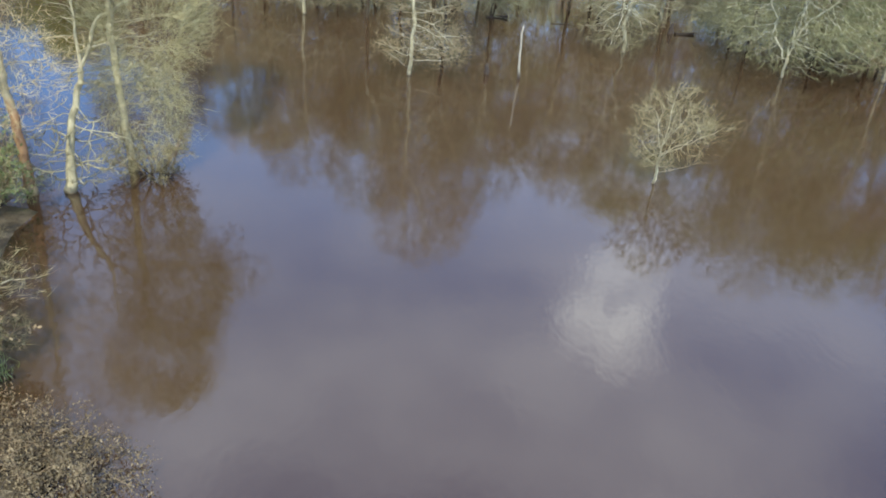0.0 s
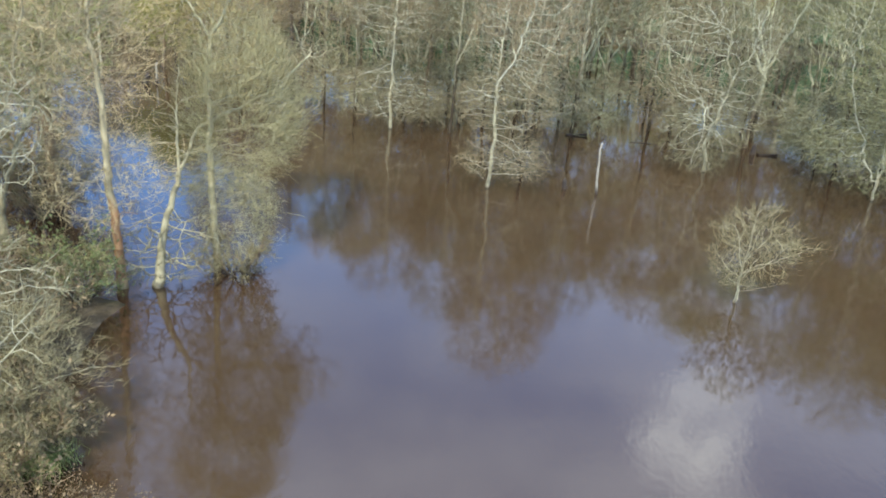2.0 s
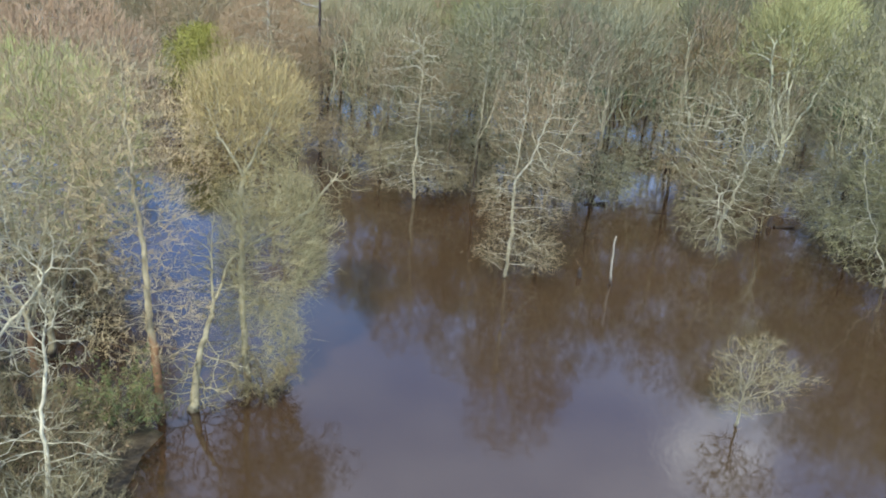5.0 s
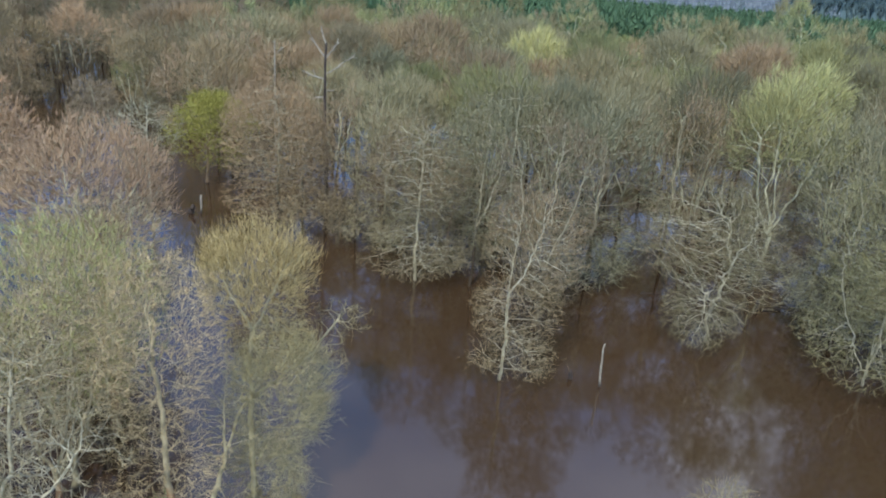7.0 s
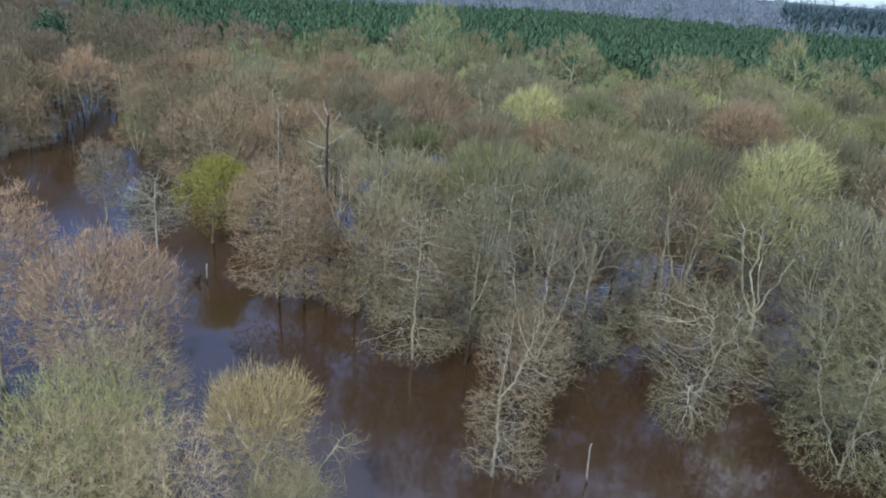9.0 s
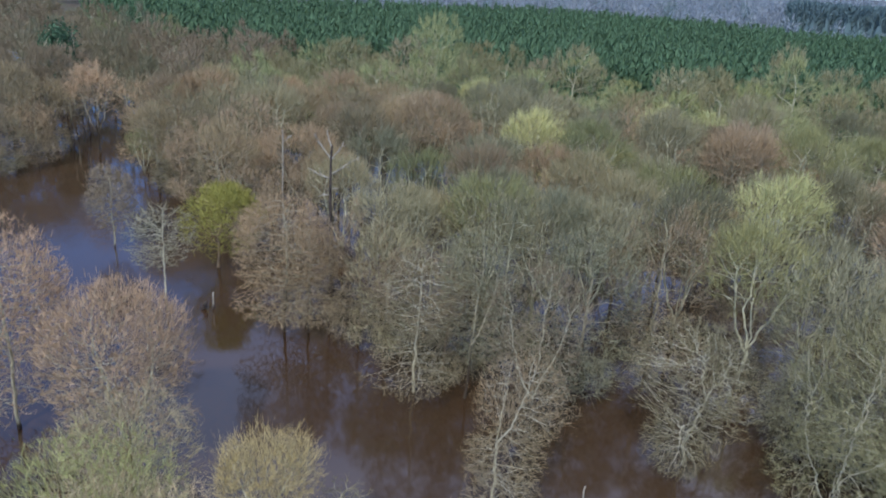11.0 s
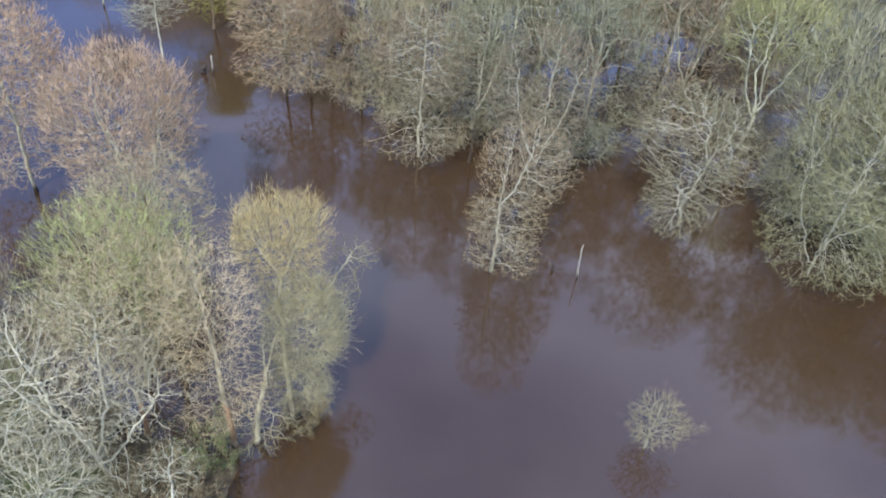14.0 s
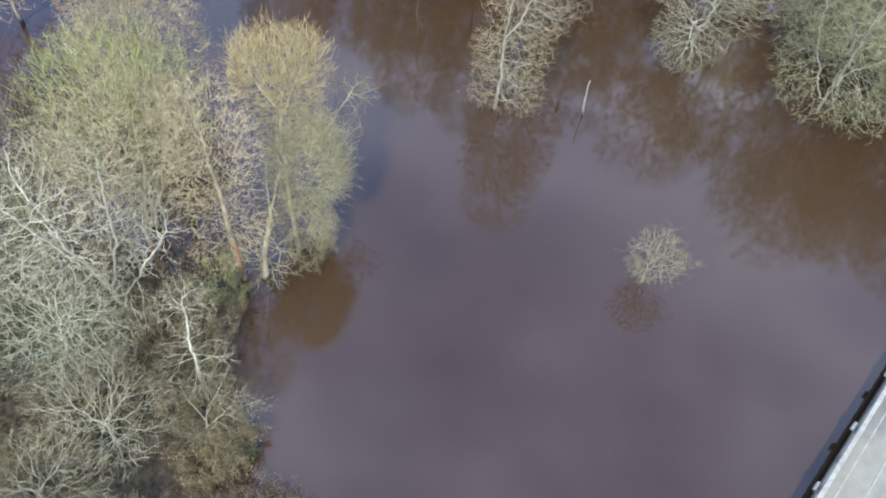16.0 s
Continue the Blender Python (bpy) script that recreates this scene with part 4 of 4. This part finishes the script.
for n, (name, label, kw, limb_bark) in enumerate(KINDS):
    h, w = kw["height"], kw["spread"]
    MODELS.append((n, name, label, grown_parts(seed=100 + 10 * n, stem=[(0, 0, 0), (0.1, 0, 0.45 * h), (0.1, 0.1, 0.85 * h)], crowns=[dome(h, w, 0.34 * h, 560, 26), (0, 0, 0.22 * h, w * 0.9, 0.18 * h, 420, 20)], rise=(-22, 55), first=1.2,
                                               step=0.5, radius=0.1, tip=0.011, light=True, slips=2, twig_wide=0.045, twig_len=0.9, brush=3600, even=True, bark=kw["bark"], twig=kw["twig"], crook=0.24)))
    for v in (1, 2):
        fork = (0.22, 0.34)[v - 1] * h
        arm = [[(0, 0, fork), (0.32 * w * math.cos(c), 0.32 * w * math.sin(c), fork + 0.2 * h), (0.5 * w * math.cos(c), 0.5 * w * math.sin(c), fork + 0.4 * h)] for c in (0.4 + v, 2.5 + v, 4.6 + v)]
        MODELS.append((n, name, label, grown_parts(seed=100 + 10 * n + v, stem=[(0, 0, 0), (0.1, 0, fork), (0.1, 0.1, fork + 0.35 * h)], arms=arm, crowns=[dome(h, w, (0.46, 0.54)[v - 1] * h, 640, (24, 34)[v - 1])],
                                                   rise=(25, 66), first=fork * 0.8, step=0.5, radius=0.14, tip=0.016, light=True, slips=2, twig_wide=0.045, twig_len=0.95, brush=2700, twig_up=0.4, bark=limb_bark, twig=kw["twig"], crook=0.2, keep=0.5)))

CHANNEL = [(-14, 36), (-23, 43), (-31, 52), (-45, 58), (-55, 66), (-68, 82), (-77, 98), (-79, 114)]


def channel_distance(x, y):
    best = 1e9
    for (ax, ay), (bx, by) in zip(CHANNEL, CHANNEL[1:]):
        u = min(1, max(0, ((x - ax) * (bx - ax) + (y - ay) * (by - ay)) / ((bx - ax) ** 2 + (by - ay) ** 2)))
        best = min(best, math.hypot(x - ax - u * (bx - ax), y - ay - u * (by - ay)))
    return best


def front_edge(x):
    """The y at which the wood begins behind the open water."""
    return float(np.interp(x, [-300, -110, -78, -60, -45, -30, -24, -16, -7, 0, 8, 15, 19, 30, 80], [55, 62, 90, 90, 78, 70, 61, 55, 54, 54, 56, 56, 51, 46, 36]))


def wood_end(x):
    """The y at which the pines begin."""
    return float(np.interp(x, [-260, -190, -140, -110, -80, 60], [290, 245, 195, 178, 167, 170]))


def wooded(x, y):
    if x < -0.98 * y - 14 or x > 0.42 * y + 14 or y > wood_end(x):
        return False
    if channel_distance(x, y) < 7.0:
        return False
    if y < front_edge(x):
        return x < -22 and 4 < y < 26 - 0.2 * max(0, x + 34) or x < -14 and 0 < y < 9
    return True


# crowns that stand out in the wood: kind, model, x, y, size
for n, v, x, y, size in ((0, 2, -17.0, 61.5, 0.9), (2, 1, -21.1, 89.7, 1.15), (2, 2, -11.8, 76.3, 1.0), (5, 1, -7.9, 91.8, 1.1), (3, 2, -0.3, 72.1, 1.0), (3, 1, 9.2, 65.6, 1.0),
                         (5, 2, 17.1, 70.9, 1.1), (3, 2, 23.9, 73.7, 1.05), (6, 2, 18.7, 102.9, 1.1), (0, 1, 7.7, 95.8, 1.1), (4, 1, -42.9, 78.3, 0.95), (4, 2, -29.3, 88.2, 1.05), (1, 2, -0.8, 86.5, 1.05),
                         (0, 2, -3.6, 62.9, 0.95), (1, 1, -8.8, 64.5, 0.95), (2, 0, 3.7, 115.3, 1.05), (1, 2, 24.6, 93.3, 1.1), (0, 1, 3.5, 71.3, 0.95), (1, 2, 13.6, 57.1, 0.98), (0, 0, -15.8, 56.0, 0.8),
                         (2, 2, -62.2, 98.5, 1.0), (1, 1, -63.6, 92.0, 0.5), (4, 2, -58.6, 88.0, 0.85), (6, 1, -79.0, 103.0, 1.0), (4, 1, -88.0, 95.0, 1.0), (2, 1, -90.0, 106.0, 1.05),
                         # right-edge trees; the outermost stand unseen, added to darken the water's reflection
                         (2, 0, -32.2, 72.6, 0.74), (1, 0, 24.6, 46.0, 0.95), (0, 0, 22.4, 51.0, 1.0), (4, 0, 29.8, 44.0, 1.0), (1, 0, 34.5, 41.0, 1.0), (0, 0, 27.0, 51.5, 1.05)):
    _, name, label, meshes = [m for m in MODELS if m[0] == n][v]
    ob = thing(name, label, "tree", at(x, y, -0.3, 40 * n + 70 * v + x, size * 1.04, 1.03), "trees of the flooded wood")
    for key, me in meshes:
        mesh_part(key, me, ob)

HEROES = [(o.matrix_basis.translation.x, o.matrix_basis.translation.y) for o in scene.objects if o.parent is None and o.get("category") == "tree"] + [(-25.0, 67.0), (-24.2, 64.5), (-23.4, 62.0), (-34.6, 76.1), (-32.5, 72.0), (-26.5, 64.0), (-21.8, 64.5)]
rng = random.Random(5)
spots = []
for _ in range(70000):
    y = 215 * rng.random() ** 0.75
    x = rng.uniform(-1.0, 0.45) * (y + 14)
    gap = 4.6 if y < front_edge(x) + 10 and x > -45 else 5.4 if x < -50 else 6.6
    if not wooded(x, y) or any(math.hypot(x - a, y - b) < (4.4 if b > 57 and a > -45 else 3.0) for a, b in HEROES):
        continue
    if any(abs(x - a) < gap and math.hypot(x - a, y - b) < gap for a, b in spots):
        continue
    spots.append((x, y))
spots.sort(key=lambda p: math.hypot(*p))


def kind_at(x, y):
    """Reddish and brown woods to the west, greener ones to the east, yellow-green along the dry far edge."""
    r, patch = rng.random(), noise.noise((x * 0.05, y * 0.05, 3.0))
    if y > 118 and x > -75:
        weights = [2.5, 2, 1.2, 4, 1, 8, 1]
    elif y < 32:
        weights = [4, 3, 0, 0, 3, 0, 0]
    elif x < -0.32 * y - 2:
        weights = [3, 0.6, 5, 1, 3.5, 0, 3]
    else:
        weights = [5, 2.2, 3.4, 3, 2.2, 0.3 if y > 75 else 0, 0.6]
    if patch > 0.2:
        weights[2] += 2.5
    r *= sum(weights)
    for n, w in enumerate(weights):
        r -= w
        if r <= 0:
            return n
    return 0


NEAR = 140
for x, y in spots[:NEAR]:
    n = kind_at(x, y)
    fit = [m for m in MODELS if m[0] == n]
    _, name, label, meshes = fit[0] if y < front_edge(x) + 7 or x < -45 and (channel_distance(x, y) < 15 or rng.random() < 0.6) else rng.choice(fit[1:])
    s = rng.uniform(0.86, 1.2) * (0.62 if y < 32 else 1.0)
    ob = thing(name, label, "tree", at(x, y, -0.3, rng.uniform(0, 360), s, rng.uniform(0.74, 1.08)), "trees of the flooded wood")
    for key, me in meshes:
        mesh_part(key, me, ob)


def merged(name, label, category, pieces):
    """Far repeats in one object of stuff: pieces are (verts, triangles, matrix, material slot)."""
    vs, fs, slots, base = [], [], [], 0
    mats = []
    for v, f, m, mat in pieces:
        if mat not in mats:
            mats.append(mat)
        a = np.array(m)
        vs.append(v @ a[:3, :3].T + a[:3, 3])
        fs.append(f + base)
        slots.append(np.full(len(f), mats.index(mat)))
        base += len(v)
    me = mesh_of(name, np.concatenate(vs), np.concatenate(fs), mats[0])
    for extra in mats[1:]:
        me.materials.append(extra)
    me.polygons.foreach_set("material_index", np.concatenate(slots).astype(np.int32))
    return tagged(new(name, me), label, category, kind="stuff")


def plain_mesh(me):
    """The corners and triangles of a mesh."""
    me.calc_loop_triangles()
    v, f = np.empty(3 * len(me.vertices), np.float32), np.empty(3 * len(me.loop_triangles), np.int32)
    me.vertices.foreach_get("co", v)
    me.loop_triangles.foreach_get("vertices", f)
    bpy.data.meshes.remove(me)
    return v.reshape(-1, 3), f.reshape(-1, 3)


def far_tree(seed, height, spread, low, brush):
    """A light domed bare tree for far off: a stem with limbs, and slips of twig."""
    made = dict(grown_parts(seed, [(0, 0, 0), (0.1, 0, 0.3 * height), (0.1, 0.1, 0.7 * height)], [dome(height, spread, low * height, 150, 26)], LICHEN_BARK, GREY_TWIG, radius=0.11, tip=0.016, step=0.8, rise=(20, 64),
                            first=0.2 * height, light=True, slips=2, twig_wide=0.085, twig_len=1.0, brush=brush, twig_up=0.4))
    return plain_mesh(made["crown"]), plain_mesh(made["trunk"])


EDGE_TWIGS = [SPRING_TWIG, SPRING_TWIG, LIME_TWIG, OLIVE_TWIG, SHOOT_TWIG, SHOOT_TWIG, GOLD_TWIG, TAN_TWIG]          # budding crowns along the dry edge of the wood, paler to carry the distance haze
FAR = [far_tree(300 + n, 14.0, 4.6, 0.42, 1000) for n in range(6)]
FAR_LOW = [far_tree(310 + n, 12.5, 4.2, 0.12, 1100) for n in range(3)]
pieces = []
for x, y in spots[NEAR:]:
    crown, wood = rng.choice(FAR_LOW if x < -60 or channel_distance(x, y) < 15 else FAR)
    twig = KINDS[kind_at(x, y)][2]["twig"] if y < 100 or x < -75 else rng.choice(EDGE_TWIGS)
    m = at(x, y, -0.3, rng.uniform(0, 360), rng.uniform(0.8, 1.2), rng.uniform(0.82, 1.15) * (1.25 if y > 140 and rng.random() < 0.3 else 1.0))
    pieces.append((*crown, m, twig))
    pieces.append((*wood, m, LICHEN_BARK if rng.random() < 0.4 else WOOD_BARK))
shape = [m for m in MODELS if m[0] == 5][2][3]
pine_tree = thing("pine_tree", "dark green pine tree among bare trees", "tree", at(-101.7, 123.7, -0.3, 0, 1.15, 1.05))
rg = np.random.default_rng(77)
rim = rg.normal(size=(420, 3))
rim = unit(rim) * (3.2, 3.2, 5.0) * rg.uniform(0.4, 1.0, (420, 1)) + (0, 0, 10.0)
lv = leaves(rg, np.stack([rim, rim + rg.normal(size=rim.shape) * 0.5], 1), 9, 0.3)
mesh_part("trunk", shape[0][1], pine_tree)
mesh_part("crown", mesh_of("crown", lv[0], lv[1], PINE), pine_tree)
merged("far_wood", "far grey, reddish and yellow-green bare wood", "wood", pieces)


# ---- the pine plantation and the far land ----
def pine(seed):
    """A far pine: a dense core with ragged boughs round a leading shoot."""
    g = np.random.default_rng(seed)
    a = np.arange(6) * 2 * np.pi / 6
    core = np.concatenate([np.stack([np.cos(a) * 2.5, np.sin(a) * 2.5, np.full(6, 1.5)], 1), [[0, 0, 10.6]]])
    i = np.arange(6)
    f0 = np.stack([i, np.roll(i, -1), np.full(6, 6)], 1)
    n = 28
    z = 3.0 + 9.0 * g.uniform(0, 1, n) ** 0.7
    az = np.arange(n) * 2.4
    r = np.maximum(2.3 * (12.4 - z) / 9.4, 0.1) * g.uniform(0.6, 1.0, n)
    d = np.stack([np.cos(az), np.sin(az), 0 * az], 1)
    p = d * r[:, None] + np.array([0, 0, 1.0]) * z[:, None]
    way = unit(d * 0.5 + g.normal(size=p.shape) * 0.25 + (0, 0, 0.9))
    side = unit(np.cross(way, d + g.normal(size=p.shape) * 0.3)) * 0.3
    v = np.stack([p - side, p + side, p + way * g.uniform(1.2, 2.4, (n, 1))], 1).reshape(-1, 3)
    return np.concatenate([core, v]), np.concatenate([f0, np.arange(len(v)).reshape(-1, 3) + 7])


PINES = [pine(n) for n in range(6)]
pieces = []
for row in range(108):
    y0 = 172 + row * 2.2 + 0.008 * row * row
    for col in range(int((y0 + 30) * 1.42 / 2.5)):
        x = -1.0 * (y0 + 10) + col * 2.5 + rng.uniform(-0.8, 0.8)
        y = y0 + rng.uniform(-0.8, 0.8)
        if y < wood_end(x) + 3 or y > np.interp(x, [-400, -192, -158, -95, -36, 49, 88, 134, 300], [250, 255, 344, 412, 480, 480, 444, 442, 442]):
            continue
        if row > 30 and rng.random() < 0.45:
            continue
        pieces.append((*rng.choice(PINES), at(x, y, 0.4, rng.uniform(0, 360), rng.uniform(0.95, 1.2), rng.uniform(0.92, 1.04)), PINE))
merged("pine_plantation", "dense dark green pine plantation behind the wood", "pine wood", pieces)

DISTANT = [haze(np.random.default_rng(320 + n), np.array([0, 0, 9.6]), np.array([5.0, 5.0, 5.4]), 72, 2.5, 0.6, -0.6) for n in range(4)]
pieces = []
for n in range(2600):
    y = 340 + 1000 * rng.random() ** 1.3
    x = rng.uniform(-1.0, 0.5) * y
    if y < 20 + np.interp(x, [-400, -192, -158, -95, -36, 49, 88, 134, 300], [250, 255, 344, 412, 480, 480, 444, 442, 442]) or 490 < y < 780 and x > 0.17 * y:
        continue
    pieces.append((*rng.choice(DISTANT), at(x, y, 0.4, rng.uniform(0, 360), rng.uniform(0.7, 1.25) * (1 + max(0, y - 600) / 700), rng.uniform(0.8, 1.25)), FAR_PINE if rng.random() < 0.1 else PAINTED_HAZE))
merged("distant_wood", "grey woods in the distance, haze painted into their colour", "wood", pieces)

pieces = []
for n in range(1500):
    y = rng.uniform(505, 760)
    x = y * rng.uniform(0.185, 0.5)
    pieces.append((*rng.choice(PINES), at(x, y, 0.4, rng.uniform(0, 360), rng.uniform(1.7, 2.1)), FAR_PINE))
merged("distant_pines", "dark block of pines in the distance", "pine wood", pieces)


# ---- shrubs, brush and grass on the near bank ----
def shrub(label, x, y, z, seed, height, spread, twig, bark, leaf=None, leaf_count=0, leaf_size=0.07, stems=14):
    g = np.random.default_rng(seed)
    ob = thing("shrub", label, "shrub", Matrix.Translation((x, y, z)))
    az = np.arange(stems) * 2.4
    foot = np.stack([np.cos(az), np.sin(az), 0 * az], 1) * g.uniform(0, 0.35, (stems, 1)) * spread
    way = unit(np.stack([np.cos(az) * spread, np.sin(az) * spread, np.full(stems, height)], 1) + g.normal(size=(stems, 3)) * 0.35)
    p1 = grow(g, foot, way, height * g.uniform(0.7, 1.15, stems), 6, 0.18, 0.02)
    p2, _ = sprout(g, p1, 7, 0.15, 1, 48, 0.42, 0.05, 4, 0.2)
    p3, _ = sprout(g, p2, 5, 0.2, 1, 45, 0.5, 0.05, 3, 0.25)
    for a in range(stems):
        v, f = joined([tubes(p1[a:a + 1], np.linspace(0.035, 0.008, 6)[None], 5), tubes(p2[a * 7:a * 7 + 7], np.tile(np.linspace(0.012, 0.005, 4), (7, 1)), 3)])
        mesh_part("stem", mesh_of("stem", v, f, bark, True), ob)
    v, f = joined([blades(g, p3, 6, 0.28, 0.012, 0.15, 0.7), blades(g, p2, 4, 0.4, 0.014, 0.15, 0.7)])
    mesh_part("crown", mesh_of("crown", v, f, twig), ob)
    if leaf is not None:
        v, f = leaves(g, p3, leaf_count, leaf_size, 0.1, 0.12)
        mesh_part("leaves", mesh_of("leaves", v, f, leaf), ob)
    return ob


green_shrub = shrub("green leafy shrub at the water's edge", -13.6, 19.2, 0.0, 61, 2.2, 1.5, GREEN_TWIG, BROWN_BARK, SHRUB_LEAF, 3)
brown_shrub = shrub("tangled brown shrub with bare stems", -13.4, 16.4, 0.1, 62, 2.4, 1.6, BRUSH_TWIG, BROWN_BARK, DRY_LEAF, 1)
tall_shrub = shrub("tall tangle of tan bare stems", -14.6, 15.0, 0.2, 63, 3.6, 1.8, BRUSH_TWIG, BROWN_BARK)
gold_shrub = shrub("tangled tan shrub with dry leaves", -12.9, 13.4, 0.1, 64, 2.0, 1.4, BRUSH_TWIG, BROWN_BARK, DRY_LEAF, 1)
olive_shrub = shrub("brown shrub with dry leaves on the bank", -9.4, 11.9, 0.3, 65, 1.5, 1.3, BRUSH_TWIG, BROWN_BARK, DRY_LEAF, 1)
shrub("brown brush round the foot of the tall tree", -10.2, 22.9, 0.0, 66, 1.5, 1.5, BRUSH_TWIG, BROWN_BARK)
sr = random.Random(9)
for model in (green_shrub, brown_shrub, tall_shrub, gold_shrub, olive_shrub):
    for _ in range(0 if model is green_shrub else 6):
        x, y = sr.uniform(-24, -9.5), sr.uniform(5.5, 20)
        if x > -11.2 - 0.42 * max(0, y - 11):
            x -= 5
        copy_thing(model, at(x, y, max(0.0, ground_height(x, y) - 0.05), sr.uniform(0, 360), sr.uniform(0.7, 1.15)))
for x, y in ((-19.5, 25.5), (-23.5, 30.0), (-25.5, 32.5), (-22.0, 28.0), (-30.0, 33.0)):
    copy_thing(brown_shrub, at(x, y, -0.05, 50 * x, 1.2))
for x, y, size in ((-12.6, 15.2, 0.7), (-9.6, 10.6, 0.75), (-11.2, 12.2, 1.0), (-10.6, 10.2, 0.9), (-12.6, 14.0, 1.0)):
    copy_thing(gold_shrub, at(x, y, max(0.0, ground_height(x, y) - 0.05), 70 * x, size))


def brush_heap(label, x, y, z, seed, rx, ry, h):
    """A low heap of cut vines covered in curled dry leaves."""
    g = np.random.default_rng(seed)
    ob = thing("brush_heap", label, "brush", Matrix.Translation((x, y, z)))
    n = 70
    a, r = g.uniform(0, 2 * np.pi, n), np.sqrt(g.uniform(0, 1, n))
    foot = np.stack([np.cos(a) * r * rx, np.sin(a) * r * ry, (1 - r ** 2) * h * 0.6], 1)
    p1 = grow(g, foot, unit(g.normal(size=(n, 3)) * (1, 1, 0.35) + (0, 0, 0.25)), g.uniform(0.5, 1.1, n), 6, 0.35, -0.05)
    p2, _ = sprout(g, p1, 5, 0.1, 1, 50, 0.4, 0.1, 3, 0.3)
    v, f = joined([tubes(p1, np.tile(np.linspace(0.014, 0.005, 6), (n, 1)), 4), tubes(p2, np.tile(np.linspace(0.007, 0.003, 3), (len(p2), 1)), 3)])
    mesh_part("vines", mesh_of("vines", v, f, BROWN_BARK, True), ob)["kind"] = "stuff"
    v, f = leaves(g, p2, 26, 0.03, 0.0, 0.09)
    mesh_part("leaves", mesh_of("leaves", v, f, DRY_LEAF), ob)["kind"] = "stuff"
    return ob


brush_heap("heap of dry curled leaves and vines by the water", -6.3, 9.35, 0.05, 81, 1.2, 1.1, 0.5)
brush_heap("low brown bramble along the bank", -8.3, 9.6, 0.2, 82, 1.6, 1.1, 0.5)
brush_heap("low brown bramble under the trees", -9.6, 8.0, 0.5, 83, 1.8, 1.6, 0.6)


def grass_tuft(label, x, y, z, seed, spread, n=900):
    g = np.random.default_rng(seed)
    p = np.concatenate([g.normal(size=(n, 2)) * spread, np.zeros((n, 1))], 1)
    way = unit(g.normal(size=(n, 3)) * (0.45, 0.45, 0.1) + (0, 0, 1))
    ln = g.uniform(0.25, 0.6, (n, 1))
    side = unit(np.cross(way, g.normal(size=(n, 3)))) * 0.008
    mid, tip = p + way * ln * 0.6, p + way * ln + g.normal(size=(n, 3)) * (0.1, 0.1, 0.0)
    v = np.stack([p - side, p + side, mid + side * 0.7, mid - side * 0.7, tip], 1).reshape(-1, 3)
    i = np.arange(n)[:, None] * 5
    me = mesh_of("grass", v, [i + [0, 1, 2, 3], i + [3, 2, 4]], GRASS)
    ob = tagged(new("grass", me), label, "grass", kind="stuff")
    ob.matrix_basis = Matrix.Translation((x, y, z))
    return ob


grass_tuft("fresh green grass on the bank", -9.2, 11.5, 0.2, 91, 0.3, 800)


# ---- the road bridge ----
BRIDGE = Matrix.Translation((15.2, 15.42, 0)) @ Matrix.Rotation(math.atan2(7.5, 4.2) - math.pi / 2, 4, "Z")
DECK = 0.9


def box(bm, x0, x1, y0, y1, z0, z1, bevel=0.02):
    out = bmesh.ops.create_cube(bm, size=1, matrix=Matrix.Translation(((x0 + x1) / 2, (y0 + y1) / 2, (z0 + z1) / 2)) @ Matrix.Diagonal((x1 - x0, y1 - y0, z1 - z0, 1)))
    if bevel:
        edges = list({e for v in out["verts"] for e in v.link_edges})
        bmesh.ops.bevel(bm, geom=edges, offset=bevel, segments=1, affect="EDGES")
    return bm


bridge = thing("road_bridge", "grey concrete road bridge with a white parapet rail", "bridge", BRIDGE, kind="structure")
for n in range(8):
    y0 = -70 + n * 16.0
    part("deck_slab", box(bmesh.new(), 0.05, 9.5, y0, y0 + 15.96, DECK - 0.35, DECK, 0.03), CONCRETE, bridge)
    part("girder", box(bmesh.new(), 0.5, 1.1, y0, y0 + 15.96, DECK - 0.75, DECK - 0.36, 0.03), CONCRETE, bridge)
    part("pier", box(bmesh.new(), 0.6, 9.0, y0 + 15.2, y0 + 16.4, -1.5, DECK - 0.76, 0.05), CONCRETE, bridge)
    for x in (0.75, 1.75, 2.9):
        part("deck_seam", box(bmesh.new(), x, x + 0.06, y0 + 0.1, y0 + 15.8, DECK + 0.004, DECK + 0.012, 0), RAIL, bridge, "pale sealed seam in the deck")
    part("expansion_joint", box(bmesh.new(), 0.4, 9.4, y0 - 0.05, y0 + 0.06, DECK + 0.004, DECK + 0.016, 0), RAIL, bridge)
    part("rail", box(bmesh.new(), 0.06, 0.28, y0 + 0.01, y0 + 15.95, DECK + 0.42, DECK + 0.68, 0.03), RAIL, bridge, "white concrete parapet rail")
    for k in range(8):
        part("rail_post", box(bmesh.new(), 0.04, 0.36, y0 + 0.8 + 2 * k, y0 + 1.1 + 2 * k, DECK + 0.001, DECK + 0.42, 0.02), CONCRETE, bridge)
        if k % 2:
            part("drain_bracket", box(bmesh.new(), -0.16, 0.04, y0 + 0.75 + 2 * k, y0 + 1.25 + 2 * k, DECK + 0.1, DECK + 0.34, 0.05), RAIL, bridge)
